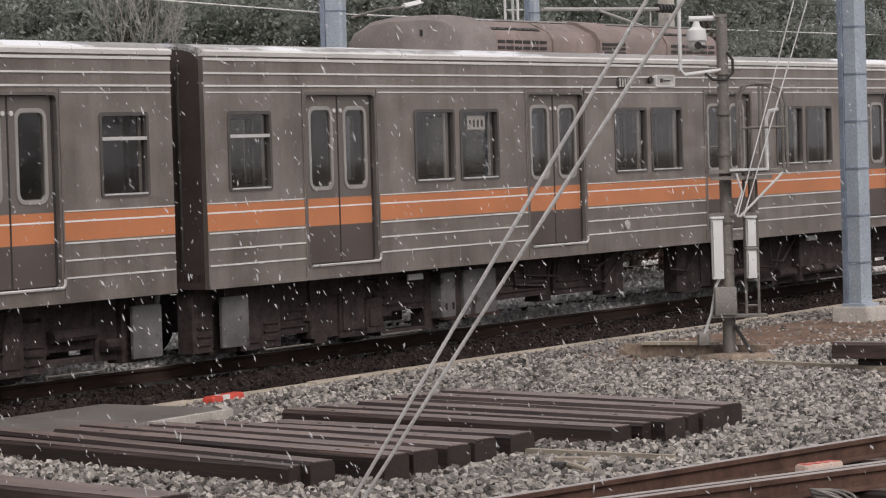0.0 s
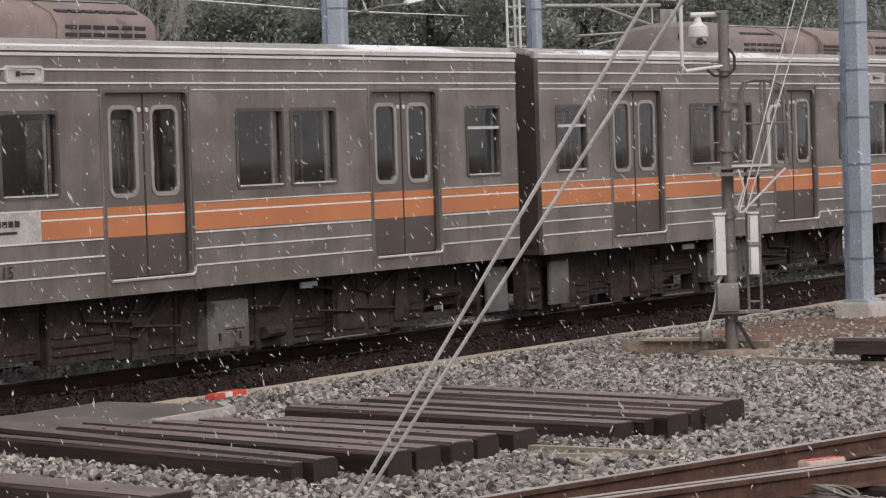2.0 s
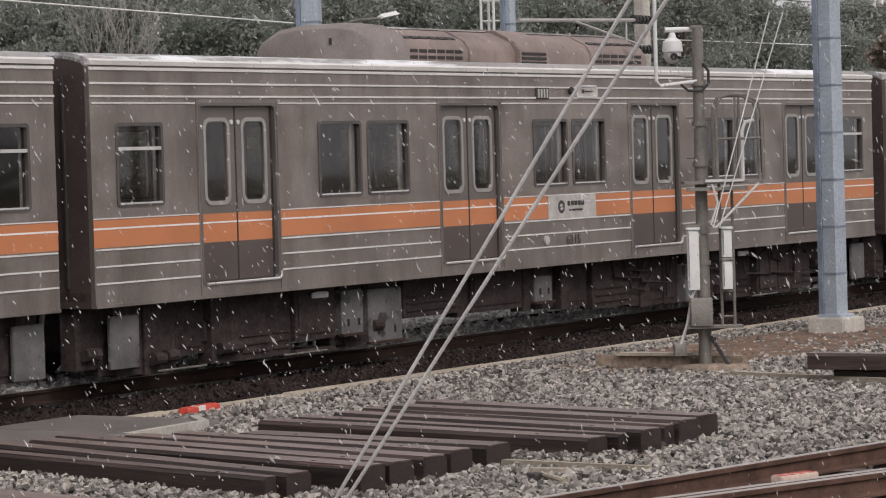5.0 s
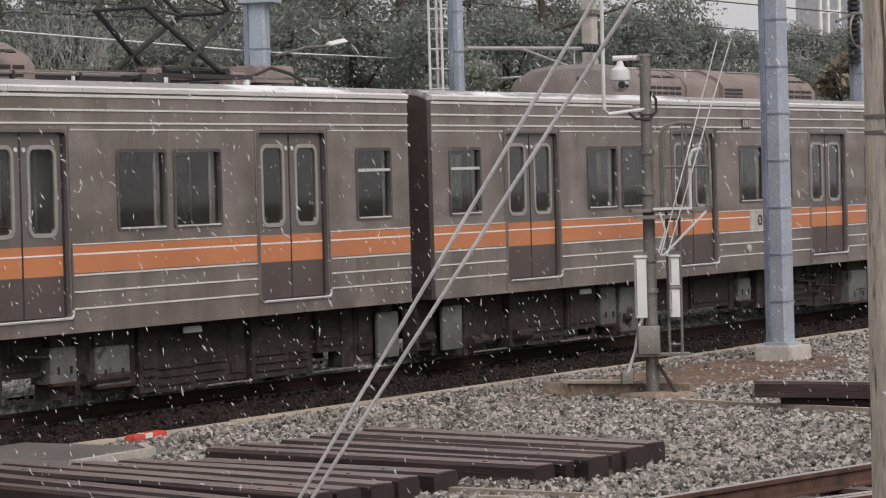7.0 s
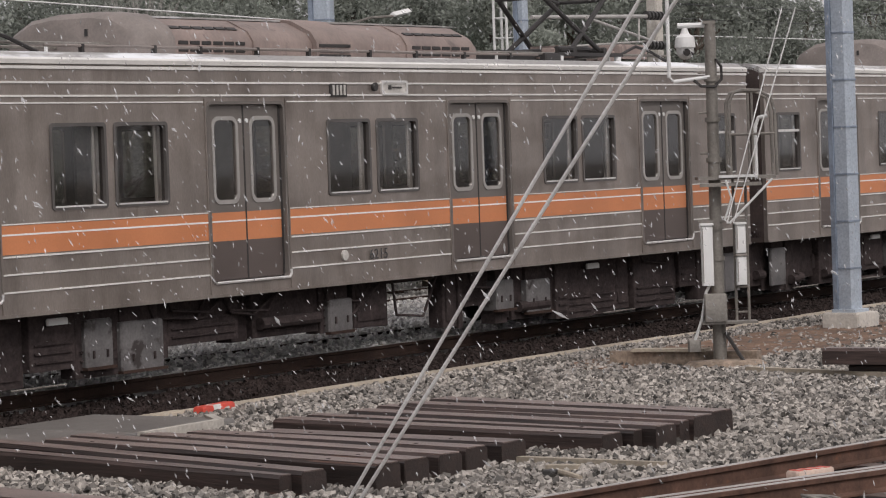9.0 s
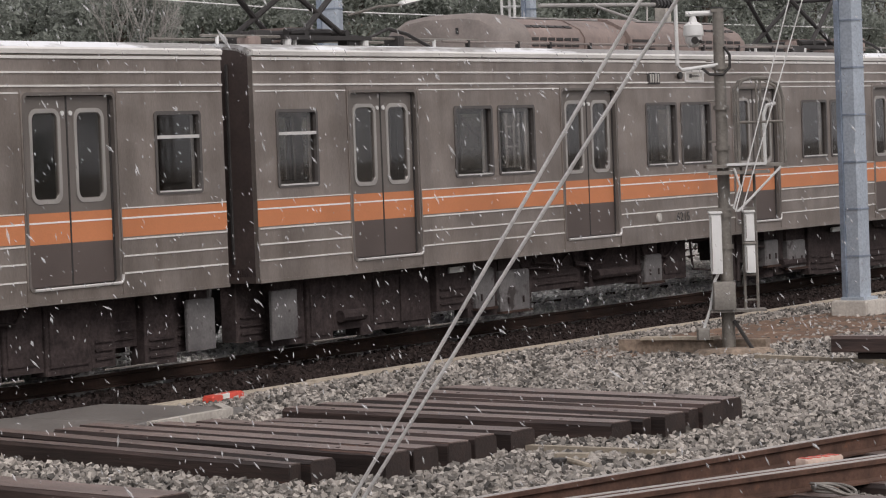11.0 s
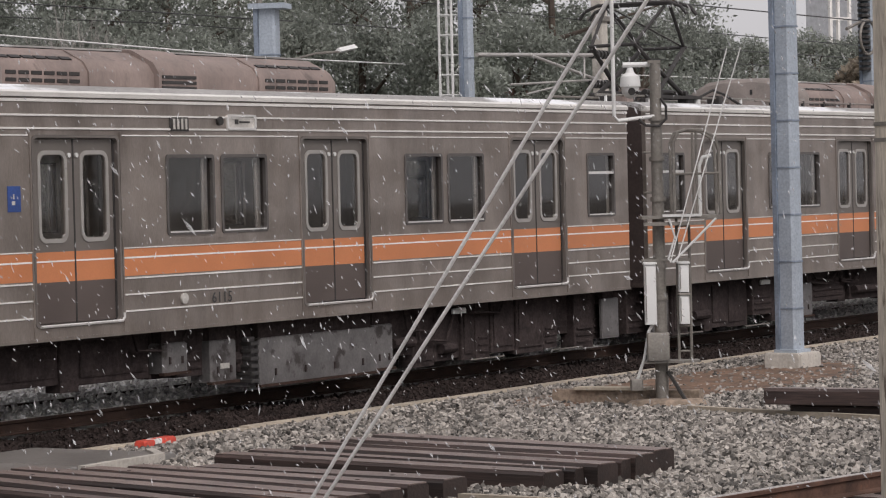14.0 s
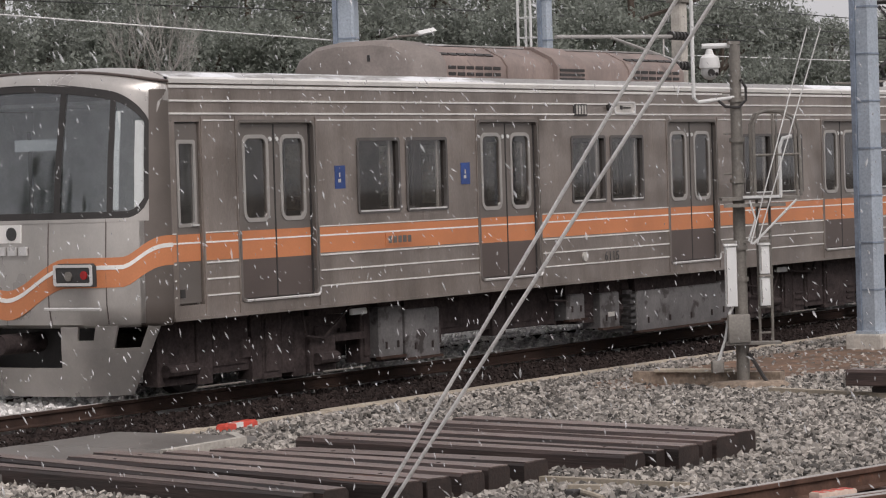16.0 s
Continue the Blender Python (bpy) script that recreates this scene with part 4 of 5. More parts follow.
def bogie(car, xc):
    g = Geo()
    for s in (-1, 1):
        y0, y1 = (-1.12, -0.92) if s < 0 else (0.92, 1.12)
        g.prism([(-1.55, 0.52), (-1.5, 0.66), (-0.7, 0.70), (-0.45, 0.55), (0.45, 0.55), (0.7, 0.70), (1.5, 0.66), (1.55, 0.52), (0.75, 0.46), (0.5, 0.38), (-0.5, 0.38), (-0.75, 0.46)], "y", y0, y1)
    g.box(-0.2, 0.2, -0.95, 0.95, 0.40, 0.62)
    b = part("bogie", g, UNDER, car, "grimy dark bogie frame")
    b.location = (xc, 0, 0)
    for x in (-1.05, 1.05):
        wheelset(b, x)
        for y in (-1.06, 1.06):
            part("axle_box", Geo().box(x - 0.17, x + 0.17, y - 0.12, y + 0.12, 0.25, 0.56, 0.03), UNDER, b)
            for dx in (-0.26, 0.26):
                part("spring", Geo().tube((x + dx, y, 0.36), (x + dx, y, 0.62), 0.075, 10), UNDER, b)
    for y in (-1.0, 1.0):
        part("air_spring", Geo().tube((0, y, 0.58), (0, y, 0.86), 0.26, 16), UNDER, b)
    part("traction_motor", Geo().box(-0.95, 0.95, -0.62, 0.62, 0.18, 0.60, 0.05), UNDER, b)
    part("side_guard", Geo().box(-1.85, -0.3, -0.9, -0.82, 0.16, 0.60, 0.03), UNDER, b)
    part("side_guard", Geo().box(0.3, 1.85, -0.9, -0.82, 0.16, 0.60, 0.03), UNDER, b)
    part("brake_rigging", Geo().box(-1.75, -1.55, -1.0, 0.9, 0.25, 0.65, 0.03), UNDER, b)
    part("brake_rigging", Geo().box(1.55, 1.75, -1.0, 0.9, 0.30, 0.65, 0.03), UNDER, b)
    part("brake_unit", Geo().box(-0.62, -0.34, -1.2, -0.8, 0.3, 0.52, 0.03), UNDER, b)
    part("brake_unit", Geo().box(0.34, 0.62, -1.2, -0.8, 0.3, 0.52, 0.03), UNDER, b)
    return b


def under_box(car, x0, x1, z0, z1, m, name="equipment_box", label="", y=-1.36, deep=0.3):
    b = part(name, Geo().box(x0, x1, y, y + deep, z0, z1, 0.02), m, car, label)
    part("hanger", Geo().box(x0 + 0.04, x1 - 0.04, y + 0.05, y + deep - 0.05, z1, 0.86), UNDER, b)
    if m is BOXGREY:
        n = max(2, int((x1 - x0) / 0.5))
        for k in range(n):
            xx = x0 + (k + 0.5) * (x1 - x0) / n
            part("latch", Geo().box(xx - 0.013, xx + 0.013, y - 0.015, y, z0 + 0.10, z0 + 0.18), UNDER, b)
        part("flange", Geo().box(x0 - 0.02, x1 + 0.02, y - 0.025, y + 0.05, z0 - 0.02, z0 + 0.012), RAILRUST, b)
    return b


def gear_floor(x):
    """How low the dark gear under a car hangs, along the car."""
    d = min(abs(x - 6.9), abs(x + 6.9))
    if d < 2.3:
        return 0.04
    return 0.20 if -3.7 < x < 1.0 else 0.10


def under_gear(car, gaps, seed, first=-9.66):
    """The nearly closed row of dark gear under one side, broken by the gaps (x0, x1, z0, z1)."""
    rc = random.Random(seed)
    cuts = {first, 9.66}
    x = first
    while x < 9.4:
        cuts.add(round(x, 3))
        x += rc.uniform(0.22, 0.75)
    for g in gaps:
        cuts -= {c for c in cuts if g[0] - 0.08 < c < g[1] + 0.08}
        cuts |= {g[0], g[1]}
    cuts = sorted(cuts)
    for a, b in zip(cuts, cuts[1:]):
        m = (a + b) / 2
        low = gear_floor(m) + rc.uniform(-0.02, 0.05)
        y = -1.30 + rc.uniform(0, 0.14)
        holes = sorted((g[2], g[3]) for g in gaps if g[0] - 0.01 < m < g[1] + 0.01)
        z = low
        for z0, z1 in holes + [(0.83, 0.83)]:
            if z0 - z > 0.04:
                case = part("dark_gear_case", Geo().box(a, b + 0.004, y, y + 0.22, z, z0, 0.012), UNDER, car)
                if z0 - z > 0.3 and b - a > 0.3:
                    k = rc.random()
                    if k < 0.4:
                        part("cover_plate", Geo().box(a + 0.05, b - 0.06, y - 0.018, y, z + 0.08, z0 - 0.12, 0.008), UNDER, case)
                    elif k < 0.7:
                        part("cylinder", Geo().tube((a + 0.06, y - 0.05, z + 0.16), (b - 0.06, y - 0.05, z + 0.16), 0.07, 10), UNDER, case)
                    else:
                        for q in range(3):
                            part("rib", Geo().box(a + 0.06, b - 0.06, y - 0.02, y, z + 0.08 + 0.09 * q, z + 0.10 + 0.09 * q), UNDER, case)
            z = max(z, z1)
    for k in range(9):
        a = rc.uniform(-8.0, 7.0)
        z = rc.uniform(0.35, 0.7)
        part("hose", Geo().path([(a, -1.31, 0.80), (a + 0.05, -1.33, z), (a + rc.uniform(0.3, 0.9), -1.33, z - 0.05), (a + 1.0, -1.30, 0.78)], 0.018, 6), UNDER, car)
    for x in (-5.4, 5.5):
        part("bright_valve", Geo().box(x - 0.16, x + 0.16, -1.345, -1.30, 0.66, 0.73, 0.015), CASE, car, "pale valve body under the sill")
    for x in (-8.0, -5.7, 6.2, 8.3):
        part("brake_rod", Geo().tube((x - 0.45, -1.33, 0.05), (x + 0.4, -1.33, 0.05), 0.012, 6), GALV, car)


def shell(car, x0, x1, cab=False):
    n = 40
    outer = [roof_line(-1 + 2 * k / n) for k in range(n + 1)]
    inner = [(y * 0.96, z - 0.06) for y, z in outer]
    part("roof", Geo().prism(outer + inner[::-1], "x", x0, x1), ROOF, car, "pale grey roof with thin snow")
    part("car_floor", Geo().box(x0, x1, -1.5, 1.5, 0.86, 0.95), UNDER, car)
    part("interior_floor", Geo().box(x0 + 0.1, x1 - 0.1, -1.46, 1.46, 0.95, 0.965), FLOORING, car)
    part("interior_ceiling", Geo().box(x0 + 0.1, x1 - 0.1, -1.45, 1.45, 3.1, 3.14), INSIDE, car)
    for c in (-4.8, 0.0, 4.8):
        for y0, y1, yb in ((-1.47, -1.03, -1.47), (1.03, 1.47, 1.40)):
            part("bench_seat", Geo().box(c - 1.55, c + 1.55, y0, y1, 1.2, 1.36, 0.03), SEATS, car)
            part("bench_back", Geo().box(c - 1.55, c + 1.55, yb, yb + 0.07, 1.36, 1.78), SEATS, car)
        for dx in (-1.6, 1.6):
            part("grab_pole", Geo().tube((c + dx, -1.05, 0.95), (c + dx, -1.05, 3.1), 0.018, 8), CHROME, car)
    part("grab_rail", Geo().tube((x0 + 0.5, -0.95, 2.75), (x1 - 0.5, -0.95, 2.75), 0.016, 6), CHROME, car)
    for x in ((x1,) if cab else (x0, x1)):
        d = -0.06 if x > 0 else 0.06
        g = Geo()
        a, b = min(x, x + d), max(x, x + d)
        poly = [(-1.5, Z_BOT)] + [(y * 0.96, z - 0.03) for y, z in outer] + [(1.5, Z_BOT)]
        g.prism(poly, "x", a, b)
        part("end_wall", g, BELLOWS, car, "dark grimy end wall")
        s = 1 if x > 0 else -1
        bl = part("gangway", Geo().box(min(x, x + s * 0.22), max(x, x + s * 0.22), -0.75, 0.75, 0.98, 3.1, 0.05), BELLOWS, car, "dark rubber gangway bellows")
        for k in range(4):
            xx = x + s * (0.03 + 0.05 * k)
            part("fold", Geo().box(xx - 0.008, xx + 0.008, -0.79, 0.79, 0.94, 3.15), BLACK, bl)
        part("coupler", Geo().tube((x - s * 0.4, 0, 0.72), (x + s * 0.26, 0, 0.72), 0.10, 10), UNDER, car)
        for y in (-1.22, 1.22):
            part("corner_post", Geo().tube((x + s * 0.02, y, 1.0), (x + s * 0.02, y, 3.2), 0.02, 6), BLACK, car)
        part("jumper_cable", Geo().path([(x, -0.9, 0.95), (x + s * 0.12, -0.92, 0.62), (x + s * 0.25, -0.9, 0.5)], 0.03, 6), BLACK, car)
    for xb in (-6.9, 6.9):
        bogie(car, xb)
    # end plates beside the couplings
    for xe in ((9.42,) if cab else (-9.06, 9.42)):
        part("end_plate", Geo().box(xe - 0.24, xe + 0.24, -1.40, -1.34, 0.13, 0.68, 0.015), BOXGREY, car, "grey steel plate under the car end")
        part("end_plate_arm", Geo().box(xe - 0.15, xe + 0.15, -1.36, -1.2, 0.60, 0.86), UNDER, car)
    part("air_pipe", Geo().path([(-9.2, -1.15, 0.76), (9.2, -1.15, 0.76)], 0.03, 6), UNDER, car)
    part("conduit_tray", Geo().box(-5.6, 5.4, -0.5, 0.9, 0.74, 0.86), UNDER, car)
    # destination box, lamp and number bars above the second window
    part("destination_frame", frame_ring(Geo(), rounded(0.24, 0.80, 2.965, 3.135, 0.04), rounded(0.275, 0.765, 2.99, 3.11, 0.03), -1.585, -1.555), CHROME, car, "bright destination box frame")
    part("destination_sign", Geo().box(0.275, 0.765, -1.57, -1.562, 2.99, 3.11), DULL, car, "pale destination panel with unreadable marks")
    part("sign_bar", Geo().box(0.40, 0.46, -1.576, -1.569, 3.03, 3.08), SEAL, car)
    part("sign_bar", Geo().box(0.48, 0.68, -1.576, -1.569, 3.045, 3.062), SEAL, car)
    part("side_lamp", Geo().tube((0.10, -1.55, 3.06), (0.10, -1.60, 3.06), 0.05, 10), SEAL, car)
    part("vent_panel", Geo().box(-0.80, -0.46, -1.578, -1.556, 2.945, 3.10, 0.01), BLACK, car, "black vent plate with pale fins")
    for k in range(4):
        part("vent_fin", Geo().box(-0.755 + 0.072 * k, -0.722 + 0.072 * k, -1.588, -1.577, 2.965, 3.08), DULL, car)
    part("round_cap", Geo().tube((-0.62, -1.55, 1.13), (-0.62, -1.585, 1.13), 0.06, 12), DULL, car, "pale round cap")


def number(car, text, x, z):
    c = bpy.data.curves.new("number", "FONT")
    c.body, c.size, c.extrude, c.align_x = text, 0.17, 0.002, "LEFT"
    c.space_character = 1.15
    ob = new("car_number", c)
    bpy.context.view_layer.update()
    me = bpy.data.meshes.new_from_object(ob.evaluated_get(bpy.context.evaluated_depsgraph_get()))
    bpy.data.objects.remove(ob)
    me.materials.clear()
    o = part("car_number", me, INK, car, "dark car number")
    o.matrix_basis = pose(x, -1.577, z, 90, 0, 0)


def pantograph(car, xc, high):
    kz, tz = (4.34, 4.93) if high else (4.34, 4.90)
    p = part("pantograph", Geo().box(xc - 0.9, xc + 0.9, -0.62, -0.54, 3.53, 3.58).box(xc - 0.9, xc + 0.9, 0.54, 0.62, 3.53, 3.58).box(xc - 0.75, xc - 0.67, -0.6, 0.6, 3.535, 3.585).box(xc + 0.67, xc + 0.75, -0.6, 0.6, 3.535, 3.585), BLACK, car, "black diamond pantograph base frame")
    for y in (-0.5, 0.5):
        for s in (-1, 1):
            part("lower_arm", Geo().tube((xc - s * 0.42, y * 1.05, 3.60), (xc + s * 0.82, y * 0.72, kz), 0.036, 8), BLACK, p)
            part("upper_arm", Geo().tube((xc + s * 0.82, y * 0.72, kz), (xc + s * 0.10, y * 1.02, tz), 0.026, 8), BLACK, p)
    for s in (-1, 1):
        part("cross_tube", Geo().tube((xc + s * 0.82, -0.40, kz), (xc + s * 0.82, 0.40, kz), 0.026, 8), BLACK, p)
        part("diagonal", Geo().tube((xc + s * 0.82, -0.36, kz), (xc + s * 0.12, 0.46, tz), 0.014, 6), BLACK, p)
        part("collector_strip", Geo().path([(xc + s * 0.16, -0.92, tz - 0.14), (xc + s * 0.16, -0.82, tz - 0.02), (xc + s * 0.16, -0.6, tz + 0.06), (xc + s * 0.16, 0.6, tz + 0.06), (xc + s * 0.16, 0.82, tz - 0.02), (xc + s * 0.16, 0.92, tz - 0.14)], 0.028, 8), BLACK, p)
    for x in (-0.8, 0.8):
        for y in (-0.58, 0.58):
            part("insulator", Geo().tube((xc + x, y, 3.42), (xc + x, y, 3.53), 0.05, 10), CASE, p)
    part("knee_tie", Geo().tube((xc - 0.82, -0.36, kz), (xc + 0.82, 0.36, kz), 0.018, 6), BLACK, p)
    for x in (-0.42, 0.42):
        part("pivot_shaft", Geo().tube((xc + x, -0.6, 3.61), (xc + x, 0.6, 3.61), 0.05, 8), BLACK, p)
    part("spring_case", Geo().tube((xc - 0.5, -0.35, 3.63), (xc + 0.4, -0.35, 3.63), 0.05, 8), BLACK, p)
    part("drive_box", Geo().box(xc - 0.2, xc + 0.25, -0.2, 0.25, 3.53, 3.70), ACMAT, p)


def roof_gear(car):
    """Busbars and boxes on the pantograph car."""
    for y in (-0.55, 0.2):
        part("busbar", Geo().path([(-9.3, y, 3.56), (9.3, y, 3.56)], 0.018, 6), GALV, car)
    for x in np.arange(-9.0, 9.2, 1.5):
        part("busbar_foot", Geo().tube((float(x), -0.55, 3.44), (float(x), -0.55, 3.56), 0.022, 6), CASE, car)
    part("roof_pipe", Geo().path([(-5.2, -1.12, 3.50), (4.6, -1.12, 3.50)], 0.017, 6), HOOD, car, "dark conduit along the roof")
    for x in (-4.6, -3.4, -2.6, -1.55, -0.55, 0.7, 1.7, 2.8, 3.9):
        part("pipe_clip", Geo().box(x - 0.02, x + 0.02, -1.14, -1.09, 3.40, 3.52), BLACK, car)
    part("arrester_box", Geo().box(8.5, 9.3, -0.2, 0.4, 3.53, 3.74, 0.03), ACMAT, car, "brown arrester box")
    rg = random.Random(31)
    for xc in (-6.9, 6.9):
        for k in range(9):
            x, y = xc + rg.uniform(-1.6, 1.5), rg.uniform(-0.75, 0.5)
            part("roof_fitting", Geo().box(x, x + rg.uniform(0.12, 0.4), y, y + rg.uniform(0.1, 0.25), 3.42, 3.42 + rg.uniform(0.12, 0.26), 0.02), BLACK if k % 4 else ACMAT, car)
        part("roof_hose", Geo().path([(xc + 1.0, -0.5, 3.56), (xc + 1.3, -0.6, 3.68), (xc + 1.7, -0.6, 3.62), (xc + 2.1, -0.7, 3.45)], 0.022, 6), BLACK, car)
    part("roof_case", Geo().box(4.6, 5.6, -0.5, 0.5, 3.46, 3.60, 0.03), BLACK, car)


def sticker_logo(car):
    part("logo_panel", Geo().box(-0.56, 0.69, -1.571, -1.564, 1.395, 1.70), DULL, car, "grey-white plate with an emblem")
    part("emblem", frame_ring(Geo(), [(-0.22 + 0.085 * math.cos(a), 1.55 + 0.085 * math.sin(a)) for a in np.linspace(0, 6.283, 20, endpoint=False)], [(-0.22 + 0.05 * math.cos(a), 1.55 + 0.05 * math.sin(a)) for a in np.linspace(0, 6.283, 20, endpoint=False)], -1.576, -1.57), INK, car)
    for sg in (-1, 1):
        part("emblem_stroke", Geo().path([(-0.22 + sg * (0.012 + 0.035 * math.cos(a)), -1.573, 1.55 + sg * (0.026 + 0.024 * math.sin(a))) for a in np.linspace(-1.6, 1.9, 8)], 0.008, 5), INK, car)
    for k in range(5):
        part("letter_bar", Geo().box(-0.06 + 0.09 * k, 0.01 + 0.09 * k, -1.576, -1.57, 1.56, 1.62), SEAL, car)
    part("letter_bar", Geo().box(-0.02, 0.33, -1.576, -1.57, 1.49, 1.515), SEAL, car)


TRAIN = "stainless steel subway car with an orange stripe on the track"
ENDS = ((-9.30, -8.56), (8.56, 9.30))
mid = thing("subway_car", TRAIN, "subway car", "cars of the train")
shell(mid, -9.72, 9.72)
side(mid, -9.72, 9.72, (-4.8, 0.0, 4.8), ENDS, False)
side(mid, -9.72, 9.72, (-4.8, 0.0, 4.8), ENDS, True)
ac_unit(mid)
second = copy_thing(mid, Matrix())
third = copy_thing(mid, Matrix())
CARS = [(mid, 10.0), (second, -10.0), (third, -30.0)]

B1 = "grey painted equipment box"
under_box(mid, -4.87, -4.56, 0.16, 0.72, BOXGREY, label=B1)
under_box(mid, -4.36, -3.62, 0.16, 0.72, BOXGREY, label=B1)
under_box(second, -5.0, -4.56, 0.2, 0.72, BOXGREY, label=B1)
under_box(second, -4.44, -3.73, 0.07, 0.70, BOXGREY, label=B1)
under_box(second, -0.58, -0.15, 0.32, 0.66, BOXGREY, label=B1)
under_box(second, 3.54, 4.27, 0.09, 0.62, BOXGREY, label="pale grey equipment box with latches", y=-1.40)
under_box(third, -5.0, -4.56, 0.18, 0.68, BOXGREY, label=B1)
under_box(third, -4.43, -3.72, 0.10, 0.62, BOXGREY, label=B1)
under_box(third, -0.67, -0.19, 0.24, 0.62, BOXGREY, label=B1)
under_box(third, 3.0, 3.42, 0.26, 0.64, BOXGREY, label=B1)
under_box(third, 3.74, 4.33, 0.18, 0.60, BOXGREY, label=B1)
LOW = [(-3.55, -2.3, 0.0, 0.30), (-2.0, -0.75, 0.0, 0.27)]
END = [(8.0, 9.15, 0.03, 0.13), (8.0, 8.8, 0.20, 0.27), (7.6, 8.0, 0.60, 0.64)]
under_gear(mid, [(-6.3, -5.5, 0.48, 0.72), (-5.95, -5.0, 0.08, 0.30), (-0.28, 1.28, 0.10, 0.86), (-8.0, -7.4, 0.03, 0.17)] + LOW + END, 3)
under_gear(second, [(-5.85, -5.05, 0.08, 0.18), (1.05, 2.1, 0.05, 0.14), (-8.0, -7.4, 0.03, 0.17), (-0.55, 0.2, 0.06, 0.19)] + LOW + END, 4)
under_gear(third, [(0.8, 1.9, 0.12, 0.72), (-5.8, -5.1, 0.10, 0.20), (2.3, 3.05, 0.10, 0.34), (3.5, 4.35, 0.02, 0.10), (8.1, 8.6, 0.05, 0.26), (-8.0, -7.4, 0.03, 0.14)] + LOW, 5)
number(second, "6315", -0.12, 1.06)
number(third, "6215", -0.12, 1.06)
sticker_logo(second)
pantograph(third, -6.9, True)
pantograph(third, 6.9, False)
roof_gear(third)
tagged(third, "stainless steel subway car with two raised pantographs, orange stripe")
tagged(second, "stainless steel subway car with orange stripe and emblem plate")
notice = part("paper_notice", Geo().box(-4.45, -4.05, -1.526, -1.522, 2.44, 2.61), WHITE, mid, "pale notice with dark marks behind the glass")
for k in range(4):
    part("notice_mark", Geo().box(-4.42 + 0.09 * k, -4.37 + 0.09 * k, -1.5268, -1.5255, 2.47, 2.56), INK, notice)

# the tail car with its cab
tail = thing("subway_cab_car", "stainless steel tail car with a white cab front, orange stripe", "subway car", "cars of the train")
CX = -9.07
shell(tail, CX, 9.72, cab=True)
CABDOOR = (-8.98, -8.56, 0.95, 2.88)
side(tail, CX, 9.72, (-4.8, 0.0, 4.8), (ENDS[1],), False, (CABDOOR,))
side(tail, CX, 9.72, (-4.8, 0.0, 4.8), (ENDS[1],), True)
ac_unit(tail)
under_box(tail, -5.03, -4.54, 0.13, 0.72, BOXGREY, label=B1)
under_box(tail, -4.48, -3.75, 0.08, 0.66, BOXGREY, label=B1)
under_box(tail, -0.75, -0.3, 0.31, 0.64, BOXGREY, label=B1)
under_box(tail, 0.12, 0.61, 0.15, 0.62, BOXGREY, label=B1)
under_box(tail, 1.0, 3.43, 0.06, 0.60, BOXGREY, label="long grey inverter case with latches", y=-1.40)
for k in range(6):
    part("cooling_fin", Geo().box(0.84, 0.99, -1.40, -1.1, 0.10 + 0.085 * k, 0.145 + 0.085 * k, 0.008), BLACK, tail)
part("fin_backing", Geo().box(0.86, 1.0, -1.33, -1.0, 0.06, 0.62), BOXGREY, tail)
part("box_label", Geo().box(0.29, 0.46, -1.366, -1.358, 0.30, 0.36), DULL, tail, "small pale label with unreadable marks")
under_box(tail, 3.45, 3.88, 0.08, 0.62, BOXGREY, label=B1)
for x in (-6.02, -3.40):
    st = part("wheelchair_sticker", Geo().box(x - 0.1, x + 0.1, -1.566, -1.559, 2.12, 2.38), BLUE, tail, "blue access sticker with a white figure mark")
    part("mark", Geo().box(x - 0.04, x + 0.01, -1.569, -1.565, 2.19, 2.23), DULL, st)
    part("mark", Geo().box(x - 0.02, x + 0.0, -1.569, -1.565, 2.25, 2.30), DULL, st)
part("name_plate", Geo().box(-5.15, -4.6, -1.571, -1.562, 1.44, 1.58), ORANGE, tail, "embossed nameplate with unreadable marks")
for k in range(5):
    part("plate_bar", Geo().box(-5.1 + 0.1 * k, -5.03 + 0.1 * k, -1.576, -1.570, 1.47, 1.55), LEAF, tail)
under_gear(tail, [(-6.3, -5.2, 0.45, 0.69), (-5.8, -5.2, 0.06, 0.37), (-8.0, -7.3, 0.02, 0.16), (3.9, 4.5, 0.03, 0.2), (8.1, 8.6, 0.05, 0.24), (6.4, 7.0, 0.02, 0.10)] + LOW, 6, -8.9)
number(tail, "6115", -0.12, 1.06)

# cab side door
g = Geo()
wall_with_holes(g, -8.97, -8.57, 0.97, 2.86, [(-8.90, -8.64, 1.80, 2.66), (-8.90, -8.64, 1.42, 1.69)], -1.53, -1.49)
cab_door = part("cab_door", g, LEAF, tail, "narrow steel cab door with a window")
part("pane", Geo().box(-8.91, -8.63, -1.515, -1.509, 1.79, 2.67), PANE, cab_door).visible_shadow = False
frame_r = Geo()
frame_ring(frame_r, rounded(-8.93, -8.61, 1.77, 2.69, 0.03), rounded(-8.89, -8.65, 1.81, 2.65, 0.02), -1.537, -1.5)
part("window_surround", frame_r, SURROUND, cab_door)
part("stripe", Geo().box(-8.97, -8.57, -1.534, -1.5, 1.41, 1.695), ORANGE, cab_door)
part("white_line", Geo().box(-8.97, -8.57, -1.537, -1.533, 1.594, 1.612), WHITE, cab_door)
part("handle", Geo().box(-8.72, -8.6, -1.56, -1.53, 1.78, 1.80), CHROME, cab_door)
part("step_hole", Geo().box(-8.93, -8.85, -1.536, -1.52, 1.03, 1.12), SEAL, cab_door)

# cab front: sections in plan, rounded at the corners; the middle leads


